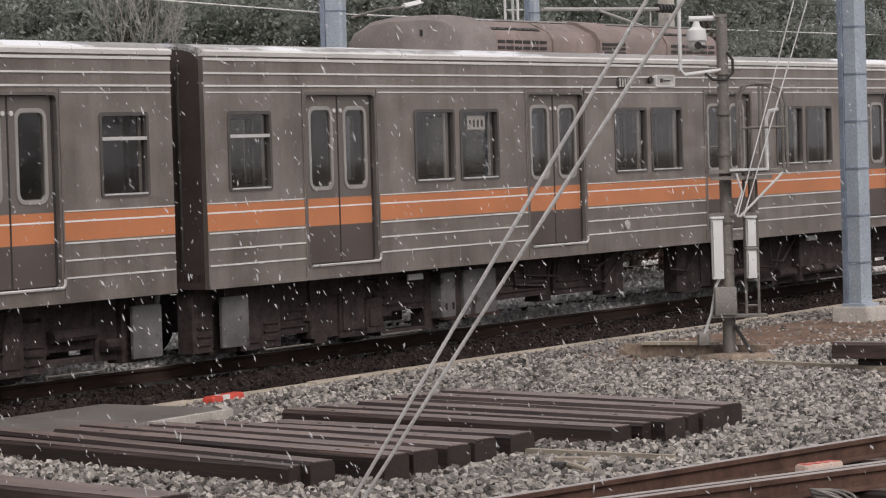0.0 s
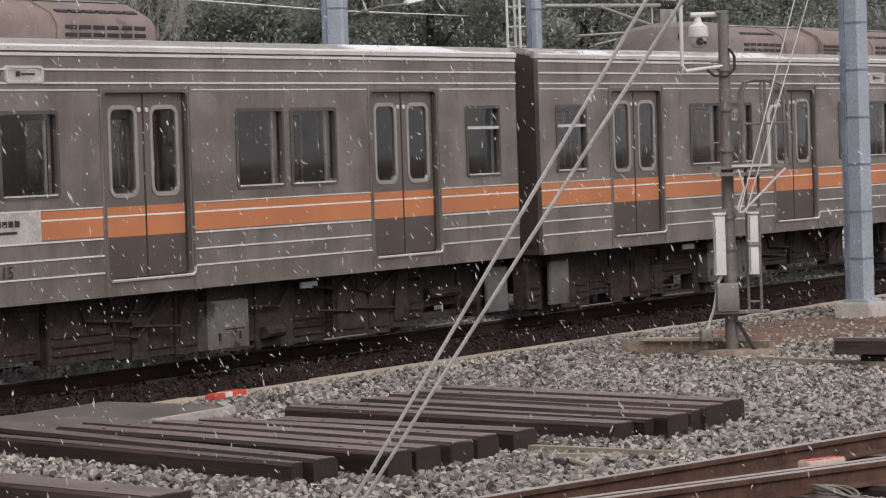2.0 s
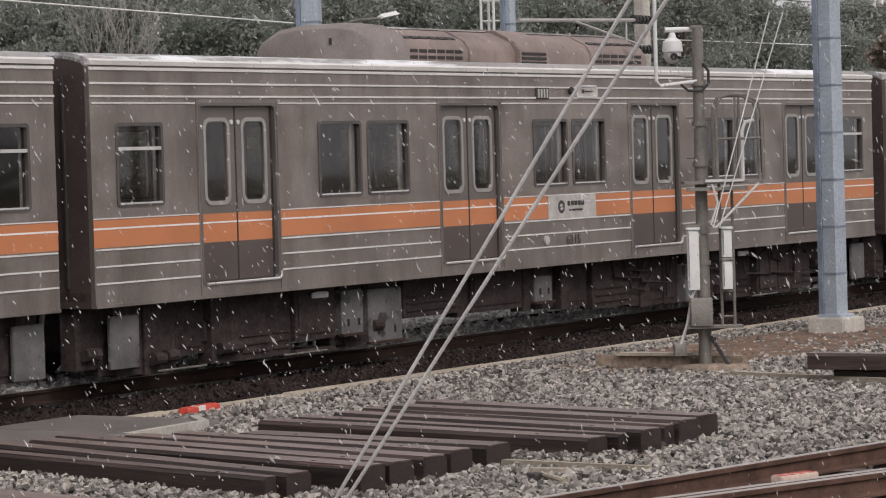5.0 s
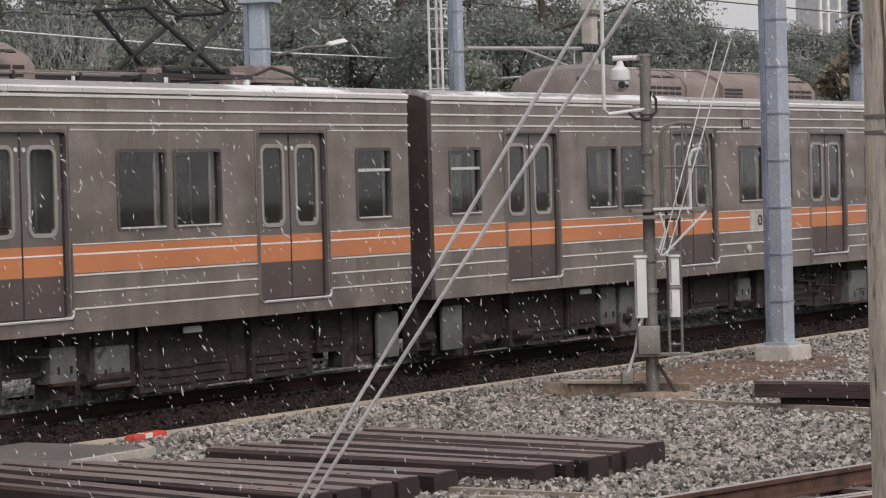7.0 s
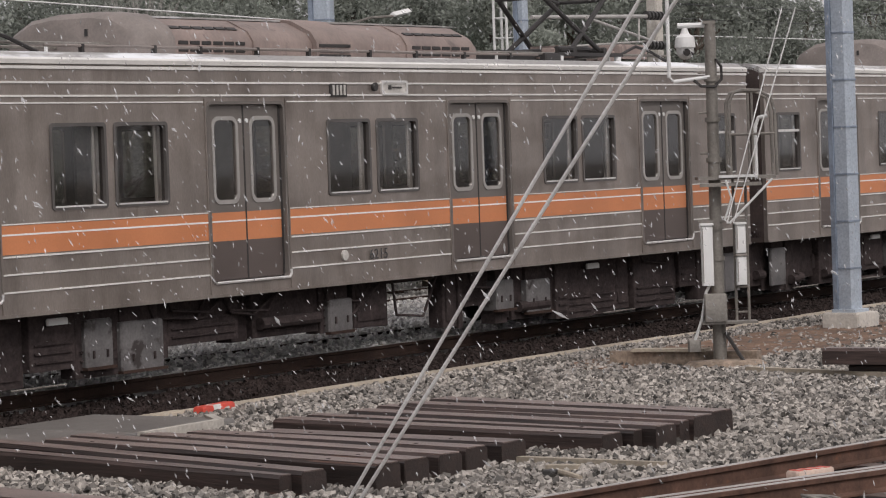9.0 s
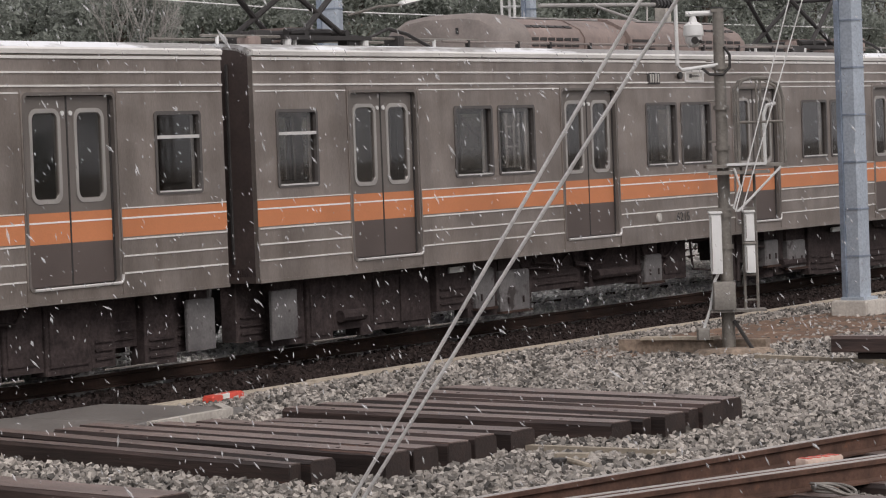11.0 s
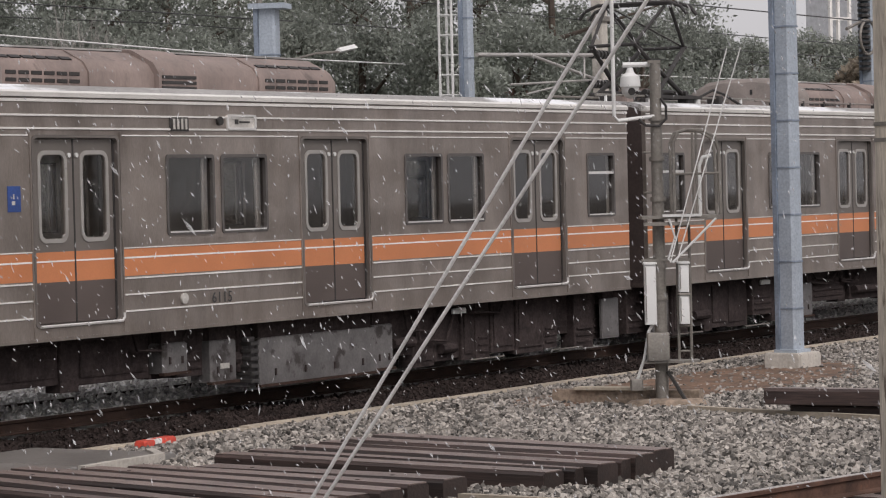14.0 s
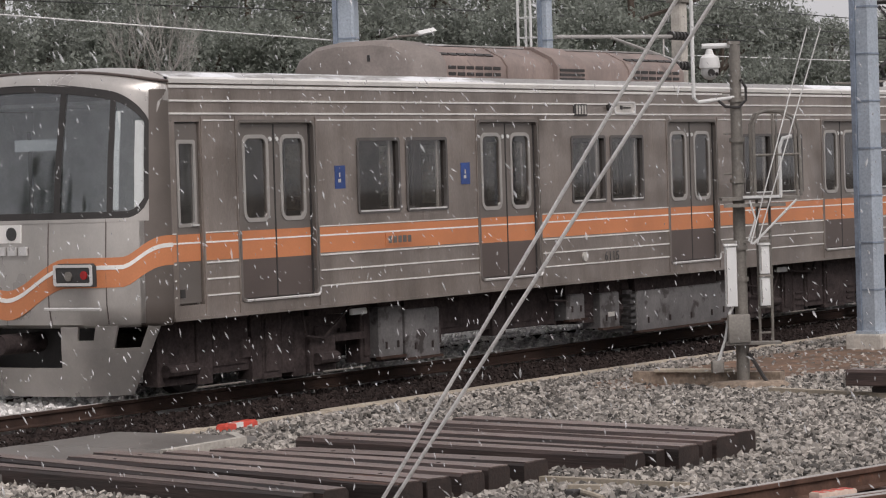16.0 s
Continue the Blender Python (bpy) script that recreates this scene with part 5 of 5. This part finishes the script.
def cab_plan(bulge, inset, n=64):
    """Half-round plan outline: x ahead of the cab's corner against y."""
    out = []
    for k in range(n + 1):
        t = math.sin((-1 + 2 * k / n) * math.pi / 2)
        y = t * (1.56 - inset)
        e = (1 - abs(t) ** 3.6) ** 0.58 if abs(t) < 1 else 0.0
        out.append((CX - bulge * (0.80 * e + 0.20 * (1 - t * t)), y))
    return out


def lean(z):
    """How far the sloping windscreen stands ahead of the cab's corner at height z."""
    return float(np.interp(z, (1.3, 1.94, 2.5, 3.18, 3.34), (0.84, 0.785, 0.72, 0.60, 0.565)))


def cab_skin(levels, name, m, label, thick=0.05, sel=None, dip=None, dips=None, leaning=False):
    """A curved skin through levels of (z, bulge, inset); sel picks a stretch of t; a leaning one adds its bulge to the windscreen's."""
    n = 64
    ts = [math.sin((-1 + 2 * k / n) * math.pi / 2) for k in range(n + 1)]
    ks = [k for k in range(n + 1) if sel is None or sel[0] - 1e-6 <= ts[k] <= sel[1] + 1e-6]
    rows = []
    for row, (z, b, i) in enumerate(levels):
        dip = dips[row] if dips else dip
        line = []
        for k in ks:
            zz = z + (dip(abs(ts[k])) if dip else 0)
            p = cab_plan(lean(zz) + b if leaning else b, i)[k]
            line.append((p[0], p[1], zz))
        rows.append(line)
    g = Geo()
    v, f = [], []
    w = len(ks)
    for r in rows:
        v += r
    base = len(v)
    for r in rows:
        v += [(x + thick, y * (1 - thick * 0.3), z) for x, y, z in r]
    for i in range(len(rows) - 1):
        for k in range(w - 1):
            a = i * w + k
            f += [(a, a + 1, a + w + 1, a + w), (base + a, base + a + w, base + a + w + 1, base + a + 1)]
    for i in range(len(rows) - 1):
        f += [(i * w, (i + 1) * w, base + (i + 1) * w, base + i * w), (i * w + w - 1, base + i * w + w - 1, base + (i + 1) * w + w - 1, (i + 1) * w + w - 1)]
    for k in range(w - 1):
        e = (len(rows) - 1) * w
        f += [(k, base + k, base + k + 1, k + 1), (e + k, e + k + 1, base + e + k + 1, base + e + k)]
    g.add(v, f)
    return part(name, g, m, tail, label, 50)


CABW = mat("cab_front_paint", (0.46, 0.435, 0.41), 0.30, 0.45, 0.8, 1.1, 0.5, 60, 0.02, (1, 1, 0.5), ((0.36, 0.28, 0.23), 0.10, 0.35), grain=0.04)
def sweep(t):
    """How far the front band hangs below the side band, by the place across."""
    def ease(a, b):
        s = min(1, max(0, (t - a) / (b - a)))
        return s * s * (3 - 2 * s)
    return -0.21 * (1 - ease(0.82, 1.0)) - 0.33 * (1 - ease(0.0, 0.5))


CORNER = mat("cab_corner_steel", (0.165, 0.142, 0.128), 0.42, 0.5, 0.86, 1.06, 0.6, 60, 0.02, grain=0.03)
FRONT = [(0.76, 0.72, 0.05), (0.80, 0.80, 0.02), (1.0, 0.84, 0.0), (1.3, 0.84, 0.0), (1.60, 0.825, 0.0), (1.90, 0.80, 0.0)]
cab_skin(FRONT, "front_panel", CABW, "silver-white front panel below the windscreen", 0.05, (-0.925, 0.925))
for sp in ((-1.0, -0.905), (0.905, 1.0)):
    cab_skin(FRONT, "front_corner", CORNER, "dull steel cab corner", 0.05, (sp[0] - 0.006, sp[1] + 0.006))
cab_skin([(1.39, 0.850, -0.004), (1.55, 0.848, -0.004), (1.70, 0.840, -0.004)], "front_stripe", ORANGE, "orange band sweeping down across the cab front", 0.02, None, sweep)
cab_skin([(1.575, 0.853, -0.006), (1.62, 0.852, -0.006)], "front_white_line", WHITE, "white line in the orange band", 0.01, None, sweep)
EDGE = 0.945


def fillet(r, edge, sign):
    def z(t):
        s = min(1.0, max(0.0, (t - (edge - 0.10)) / 0.10))
        return sign * r * (1 - math.sqrt(max(0.0, 1 - s * s)))
    return z


flat = lambda t: 0.0


def corner_fall(t):
    return 1 - math.sqrt(max(0.0, 1 - min(1.0, max(0.0, (t - 0.72) / 0.225)) ** 2))


def arch(t):
    """The arched upper edge of the windscreen, falling at the corners."""
    return -0.2 * t * t - 0.32 * corner_fall(t)


def brow_edge(t):
    return arch(t) if t <= EDGE else arch(EDGE) + (t - EDGE) / (1 - EDGE) * 0.40


cab_skin([(1.94, 0, 0.005), (2.5, 0, 0.005), (2.75, 0, 0.005), (3.30, 0, 0.005)], "windscreen", CABPANE, "large dark wraparound windscreen", 0.012, (-EDGE, EDGE), None, [flat, flat, flat, arch], True).visible_shadow = False
for s in (-1, 1):
    cut = lambda a, b: (min(s * a, s * b), max(s * a, s * b))
    cab_skin([(1.88, 0.01, 0.0), (2.5, 0.002, 0.0), (3.22, 0.0, 0.0)], "corner_pillar", CORNER, "dull steel corner pillar", 0.05, cut(EDGE - 0.004, 1.0), None, None, True)
    cab_skin([(1.90, 0.012, -0.003), (2.5, 0.006, -0.003), (3.30, 0.008, -0.003)], "windscreen_edge", BLACK, "black windscreen border", 0.05, cut(EDGE - 0.035, EDGE), None, [fillet(0.30, EDGE, 1), flat, arch], True)
    cab_skin([(2.0, -0.018, 0.012), (2.5, -0.018, 0.012), (2.9, -0.018, 0.012)], "inner_pillar", WHITE, "pale inner window pillar", 0.02, cut(0.872, 0.928), None, None, True)
    cab_skin([(1.98, -0.018, 0.012), (2.5, -0.018, 0.012), (3.0, -0.018, 0.012)], "inner_post", WHITE, "pale inner window post", 0.02, cut(0.755, 0.83), None, None, True)
    for t in (0.35, 0.74):
        pts = [(CX - (b + 0.002) * (0.80 * (1 - t ** 3.6) ** 0.58 + 0.20 * (1 - t * t)), s * t * 1.56, z) for z, b, _ in FRONT[1:]]
        part("panel_seam", Geo().path(pts, 0.007, 5), LEAF_LOW, tail, "dark seam between front panels")
cab_skin([(1.885, 0.016, -0.003), (1.965, 0.016, -0.003)], "windscreen_base", BLACK, "black windscreen border", 0.05, (-EDGE, EDGE), None, [fillet(0.26, EDGE, 1), fillet(0.34, EDGE, 1)], True)
cab_skin([(1.86, 0.02, -0.005), (1.895, 0.02, -0.005)], "windscreen_ledge", CABW, "silver ledge below the windscreen", 0.05, (-EDGE - 0.004, EDGE + 0.004), None, [flat, fillet(0.26, EDGE, 1)], True)
cab_skin([(3.235, 0.010, -0.003), (3.325, 0.010, -0.003)], "windscreen_header", BLACK, "black windscreen border", 0.05, (-EDGE, EDGE), None, [arch, arch], True)
for t in (-0.76, -0.40, 0.40, 0.76):
    w = 0.035 if abs(t) < 0.5 else 0.03
    cab_skin([(1.95, 0.006, 0.0), (2.5, 0.006, 0.0), (3.28, 0.006, 0.0)], "mullion", BLACK, "black windscreen mullion", 0.04, (t - w, t + w), None, [flat, flat, arch], True)
cab_skin([(3.31, 0.590, -0.006), (3.35, 0.565, -0.004), (3.41, 0.50, 0.0), (3.45, 0.33, 0.03), (3.475, 0.10, 0.05), (3.475, -0.06, 0.05)], "front_brow", CABW, "silver-white rounded brow above the windscreen", 0.05, None, None,
         [brow_edge, lambda t: -0.15 * t * t - 0.10 * corner_fall(t), lambda t: -0.15 * t * t - 0.03 * corner_fall(t), lambda t: -0.13 * t ** 3, lambda t: -0.13 * t ** 6, lambda t: -0.13 * t ** 6])
rim = [(p[0], p[1], 3.445 - 0.14 * abs(math.sin((-1 + 2 * k / 64) * math.pi / 2)) ** 2.5) for k, p in enumerate(cab_plan(0.40, 0.0))]
part("brow_rim", Geo().path(rim, 0.016, 6), LEAF_LOW, tail, "dark weathered rim along the cab roof")
part("cab_back_wall", Geo().box(CX + 1.3, CX + 1.36, -1.48, 1.48, 0.95, 3.1), INSIDE, tail)
part("driver_desk", Geo().box(CX - 0.45, CX + 0.2, -1.2, 1.2, 0.95, 1.85, 0.05), SEAL, tail, "dark driver's desk")
part("blind", Geo().box(CX - 0.42, CX - 0.40, -0.5, 0.2, 2.62, 2.74), CASE, tail, "pale indicator panel behind the glass")
for y in (-0.94, 0.94):
    hl = part("headlight", Geo().box(CX - 0.875, CX - 0.78, y - 0.26, y + 0.26, 1.20, 1.44, 0.03), SEAL, tail, "dark rectangular headlight cluster")
    part("bezel", frame_ring(Geo(), rounded(0, 0.52, 0, 0.22, 0.03), rounded(0.03, 0.49, 0.03, 0.19, 0.02), 0, 0.012), CHROME, hl).matrix_basis = pose(CX - 0.888, y + 0.26, 1.21, 0, 0, -90)
    part("clear_lens", Geo().tube((CX - 0.89, y + 0.06, 1.31), (CX - 0.87, y + 0.06, 1.31), 0.05, 12), GALV, hl)
    part("red_lens", Geo().tube((CX - 0.89, y - 0.15, 1.32), (CX - 0.87, y - 0.15, 1.32), 0.045, 12), REDLAMP, hl)
    part("step_bar", Geo().tube((CX - 0.87, y - 0.35, 0.97), (CX - 0.87, y + 0.4, 0.97), 0.018, 6), CHROME, tail)
emb = part("front_emblem_plate", Geo().box(CX - 0.83, CX - 0.80, -0.2, 0.2, 1.66, 1.85), WHITE, tail, "white emblem plate")
part("emblem", Geo().tube((CX - 0.84, -0.08, 1.755), (CX - 0.825, -0.08, 1.755), 0.07, 16), INK, emb)
for k in range(4):
    part("letter_bar", Geo().box(CX - 0.86, CX - 0.835, -0.3 + 0.15 * k, -0.19 + 0.15 * k, 1.53, 1.62), CHROME, tail, "silver letter-shaped bar")
PLOUGH = [(0.03, 0.55, 0.50), (0.34, 0.66, 0.31), (0.54, 0.73, 0.19), (0.63, 0.755, 0.14), (0.78, 0.80, 0.05)]
for lo, hi, spans_t in ((0, 1, ((-0.98, 0.98),)), (1, 2, ((-0.98, -0.40), (0.40, 0.98))), (2, 3, ((-0.98, -0.94), (-0.82, -0.40), (0.40, 0.82), (0.94, 0.98))), (3, 4, ((-0.98, -0.94), (-0.82, -0.67), (-0.56, -0.40), (0.40, 0.56), (0.67, 0.82), (0.94, 0.98)))):
    for sp in spans_t:
        cab_skin([PLOUGH[lo], PLOUGH[hi]], "snow_plough", CABW, "silver-grey skirt plough below the cab", 0.04, (sp[0] - 0.004, sp[1] + 0.004))
# black box added to fill the skirt's openings with shade
part("dark_well", Geo().box(CX - 0.35, CX - 0.1, -0.85, 0.85, 0.3, 0.78), BLACK, tail, "black block standing for the shade behind the skirt")
part("front_coupler", Geo().tube((CX - 1.0, 0, 0.6), (CX - 0.3, 0, 0.6), 0.11, 12), UNDER, tail, "dark coupler head")
CARS.append((tail, -50.0))

# ---- overhead wires ----
def wire(label, pts, r=0.012, m=WIRE):
    g = Geo().path(pts, r, 5)
    return tagged(part("overhead_wire", g, m), label, "wire", "overhead wires")


def sagging(y, z, sag, x0=-40, x1=160, span=40.0, dz=0.0):
    pts = []
    for x in np.arange(x0, x1 + 1, 5.0):
        s = ((x - x0) % span) / span
        pts.append((float(x), y, z - 4 * sag * s * (1 - s) + dz * (float(x) - 30)))
    return pts


wire("dark contact wire above the running track", sagging(AXIS, 5.06, 0.0), 0.011)
wire("dark messenger wire above the running track", sagging(AXIS, 5.75, 0.25), 0.010)
wire("dark contact wire of the neighbouring track", sagging(26.0, 5.0, 0.0), 0.010)
wire("dark messenger wire of the neighbouring track", sagging(26.0, 5.5, 0.2), 0.010)
wire("thin feeder wire along the far side", sagging(30.0, 5.25, 0.15), 0.010)
wire("thin feeder wire strung across the trees", [(22, 30.5, 5.25), (34.4, 24.2, 4.25), (51, 28, 4.55), (70, 28, 4.6)], 0.011, CABLE)

# ---- trees on the bank behind ----
def polar(b, r):
    return r * math.sin(radians(b)), r * math.cos(radians(b))


def leaves(n, size, seed, layers):
    """Small bent leaf cards round many clump centres, with gaps between."""
    rng = np.random.default_rng(seed)
    cen, rad = layers
    idx = rng.integers(0, len(cen), n)
    d = rng.normal(0, 1, (n, 3))
    d /= np.linalg.norm(d, axis=1)[:, None]
    p = cen[idx] + d * rad[idx][:, None] * rng.uniform(0.35, 1.05, n)[:, None] * (1, 1, 0.75)
    u = rng.normal(0, 1, (n, 3))
    u /= np.linalg.norm(u, axis=1)[:, None]
    w = np.cross(u, rng.normal(0, 1, (n, 3)))
    w /= np.linalg.norm(w, axis=1)[:, None]
    s = size * rng.uniform(0.6, 1.4, n)[:, None]
    q = np.stack([p - u * s, p - w * s * 0.45, p + u * s, p + w * s * 0.45], 1)
    me = bpy.data.meshes.new("crown")
    me.from_pydata(q.reshape(-1, 3).tolist(), [], (np.arange(4 * n).reshape(-1, 4)).tolist())
    return me


def tree(name, label, h, spread, n, size, seed, material, at):
    rng = random.Random(seed)
    t = thing(name, label, "tree", "trees on the bank", at=at)
    g = Geo()
    g.tube((0, 0, -0.4), (0.1, 0, h * 0.45), 0.13, 10, 0.08)
    g.tube((0.1, 0, h * 0.45), (0.0, 0.15, h * 0.9), 0.08, 8, 0.03)
    cen, rad = [], []
    for k in range(34):
        a = rng.uniform(0, 6.283)
        z = h * rng.uniform(0.12, 0.95)
        out = spread * math.sin(math.pi * min(1, (z / h) * 0.75 + 0.22)) * rng.uniform(0.45, 1.0)
        c = (out * math.cos(a), out * math.sin(a), z)
        cen.append(c)
        rad.append(rng.uniform(0.35, 0.85) * spread / 2.6)
        if k % 2 == 0:
            g.tube((0.05, 0.05, max(0.5, z - 0.8)), c, 0.05, 5, 0.015)
    part("trunk", g, BARK, t)
    me = leaves(n, size, seed, (np.array(cen), np.array(rad)))
    part("crown", me, material, t)
    return t


LB = "dense grey-green evergreen tree behind the train, with unseen copies round the yard"
base = [tree("evergreen_tree", LB, h, sp, 21000, 0.046, 40 + k, FOLIAGE, Matrix()) for k, (h, sp) in enumerate(((9.0, 3.0), (10.0, 3.4), (8.4, 2.8), (5.3, 2.2), (6.6, 2.4)))]
rt = random.Random(5)
spots = []
for k in range(21):
    b = 45.0 + 15.6 * k / 20 + rt.uniform(-0.25, 0.25)
    spots.append((b, rt.uniform(52, 66), rt.choice((0, 1, 2))))
for k in range(10):
    b = 46.0 + 14.0 * k / 9
    spots.append((b, rt.uniform(46, 51), 3))
for k in range(9):
    spots.append((61.0 + 0.35 * k + rt.uniform(-0.1, 0.1), rt.uniform(62, 75), 4))
for k in range(16):
    spots.append((61.5 + 0.75 * k + rt.uniform(-0.2, 0.2), rt.uniform(66, 84), rt.choice((3, 4, 4))))
# unseen trees added round the yard, to darken reflections in glass and steel
for k in range(16):
    spots.append((-72.0 + 3.6 * k, rt.uniform(46, 52), rt.choice((0, 1, 2))))
for k in range(13):
    spots.append((98.0 + 4.0 * k, rt.uniform(46, 58), rt.choice((0, 1, 2))))
used = set()
for b, r, k in spots:
    x, y = polar(b, r)
    m = Matrix.Translation((x, y, -0.15 + (0.012 * max(0, y - 45)))) @ pose(0, 0, 0, 0, 0, rt.uniform(0, 360))
    if b < 0 or b > 90:  # the unseen ones, enlarged so that their reflections reach higher
        m = m @ Matrix.Scale(1.5, 4)
    if k in used:
        copy_thing(base[k], m)
    else:
        base[k].matrix_world = m
        used.add(k)
for b, r, h, n in ((55.2, 47.5, 4.6, 3000), (54.5, 48, 4.2, 2500), (66.9, 62, 5.2, 5000), (67.8, 60, 4.9, 5000), (46.5, 47, 4.5, 2500)):
    x, y = polar(b, r)
    tree("shrub", "tan and rust-brown winter shrub on the bank", h, 1.5, n, 0.11, int(b * 10), TAN, Matrix.Translation((x, y, -0.2)))

for b, r, h in ((58.9, 50, 3.9), (59.5, 51, 4.2), (60.2, 50, 4.35), (60.8, 52, 4.3), (61.4, 51, 4.2)):
    x, y = polar(b, r)
    tree("shrub", "reddish-brown winter bush on the bank", h, 1.4, 7000, 0.07, int(b * 10), RUSSET, Matrix.Translation((x, y, -0.2)))

bare = thing("bare_tree", "bare pale-twigged tree in front of the evergreens", "tree", at=Matrix.Translation((*polar(50.6, 45), -0.2)))
rb = random.Random(9)
tw = Geo()


def branch(p, d, ln, r, depth):
    q = p + d * ln
    tw.tube(p, q, r, 5, r * 0.7)
    if depth == 0:
        return
    for _ in range(3):
        e = (d + Vector((rb.uniform(-0.5, 0.5), rb.uniform(-0.5, 0.5), rb.uniform(-0.1, 0.35)))).normalized()
        branch(p + d * ln * rb.uniform(0.6, 1.0), e, ln * rb.uniform(0.55, 0.8), r * 0.6, depth - 1)


branch(Vector((0, 0, 0)), Vector((0.05, 0, 1)), 2.3, 0.035, 5)
part("trunk", tw, TWIG, bare)

# ---- far distance ----
bx, by = polar(67.3, 250)
far_building = thing("apartment_tower", "pale hazy apartment tower far away", "building", at=Matrix.Translation((bx, by, 0)) @ pose(0, 0, 0, 0, 0, -25))
part("wall", Geo().box(-5, 5, -5, 5, 0, 42), HAZY, far_building)
part("roof", Geo().box(-5.2, 5.2, -5.2, 5.2, 42, 42.6), HAZY, far_building)
for k in range(12):
    for c in (-3.2, 0.0, 3.2):
        part("window", Geo().box(c - 0.8, c + 0.8, -5.05, -4.98, 3 + 3 * k, 4.5 + 3 * k), mat("hazy_glass", (0.35, 0.37, 0.4), 0.4) if k == 0 and c < -3 else bpy.data.materials["hazy_glass"], far_building)
tx, ty = polar(66.35, 230)
steel_tower = thing("steel_tower", "white steel lattice tower far away", "tower", at=Matrix.Translation((tx, ty, 0)) @ pose(0, 0, 0, 0, 0, -25))
for dx in (-1.0, -0.2, 1.0):
    part("leg", Geo().box(dx - 0.12, dx + 0.12, -0.12, 0.12, 0, 30), WHITE, steel_tower)
for k in range(14):
    part("crossbar", Geo().box(-1.0, 1.0, -0.1, 0.1, 2 * k + 1, 2 * k + 1.25), WHITE, steel_tower)

# ---- falling snow ----
def snowfall(seed, n, r0, r1, size, speed, drift):
    """Flakes in a tall slab ahead of the camera; the whole slab sinks."""
    rng = np.random.default_rng(seed)
    r = (rng.uniform(r0 ** 2.4, r1 ** 2.4, n)) ** (1 / 2.4)
    b = np.radians(rng.uniform(46 - np.degrees(drift * 16 / r), 70.5))
    top = speed * 16.5
    half = r * 0.12 + 0.4
    z = rng.uniform(2.0 - half, 2.3 + half + top)
    c = np.c_[r * np.sin(b), r * np.cos(b), z]
    s = size * rng.uniform(0.6, 1.5, (n, 1))
    d = np.array([(drift + 0.25) * 0.52, -(drift + 0.25) * 0.85, -speed]) * 1.2 + rng.normal(0, 0.45, (n, 3))
    d /= np.linalg.norm(d, axis=1)[:, None]
    a = rng.normal(0, 1, (n, 3))
    a -= (a * d).sum(1)[:, None] * d
    a /= np.linalg.norm(a, axis=1)[:, None]
    e = np.cross(a, d)
    ln = s * rng.uniform(0.8, 2.4, (n, 1))
    v = np.stack([c - d * ln, c + a * s * 0.45, c + e * s * 0.45, c - a * s * 0.45, c - e * s * 0.45, c + d * ln], 1)
    tri = np.array([(0, 1, 2), (0, 2, 3), (0, 3, 4), (0, 4, 1), (5, 2, 1), (5, 3, 2), (5, 4, 3), (5, 1, 4)])
    f = (tri[None] + 6 * np.arange(n)[:, None, None]).reshape(-1, 3)
    me = bpy.data.meshes.new("snowfall")
    me.from_pydata(v.reshape(-1, 3).tolist(), [], f.tolist())
    me.materials.append(FLAKE)
    ob = tagged(new("snowfall", me), "white snowflakes drifting down through the air", "snow", "falling snow", "stuff")
    SNOW.append((ob, speed, drift))


SNOW = []
snowfall(21, 7000, 7, 15, 0.0046, 1.4, 0.75)
snowfall(22, 18000, 8, 24, 0.0075, 1.3, 0.5)
snowfall(23, 21000, 12, 32, 0.0100, 1.15, 0.25)

# where the joint between the first two cars stands, every half second
RUN = [23.86, 25.468, 27.14, 28.902, 30.725, 32.629, 34.565, 36.514, 38.475, 40.422, 42.365, 44.296, 46.215, 48.122, 50.015, 51.892, 53.75,
       55.621, 57.48, 59.315, 61.143, 62.967, 64.786, 66.595, 68.399, 70.203, 71.995, 73.763, 75.505, 77.250, 79.02, 80.740, 82.39]


def run(t):
    """Smooth place of the joint at t seconds."""
    k = min(31, int(2 * t + 1e-6))
    s = 2 * t - k
    p1, p2 = RUN[k], RUN[k + 1]
    p0 = RUN[k - 1] if k else 2 * p1 - p2 + 0.06
    p3 = RUN[k + 2] if k < 31 else 2 * p2 - p1 - 0.06
    return 0.5 * (2 * p1 + (p2 - p0) * s + (2 * p0 - 5 * p1 + 4 * p2 - p3) * s * s + (3 * p1 - p0 - 3 * p2 + p3) * s ** 3)


def motions():
    steps = [k * 0.5 for k in range(33)]
    for car, off in CARS:
        walk(car, [(t, pose(run(t) + off, AXIS, 0)) for t in steps])
    fine = [k * 4 / 30 for k in range(121)]
    for w in WHEELS_ALL:
        x = w.location.x
        walk(w, [(t, Matrix.Translation((x, 0, 0.355)) @ Matrix.Rotation((run(t) - RUN[0]) / 0.40, 4, "Y")) for t in fine])
    for ob, speed, drift in SNOW:
        walk(ob, [(t, pose(0.52 * drift * t, -0.85 * drift * t, -speed * t)) for t in steps])


WHEELS_ALL = [o for car, _ in CARS for o in car.children_recursive if o.name.startswith("wheelset")]
motions()
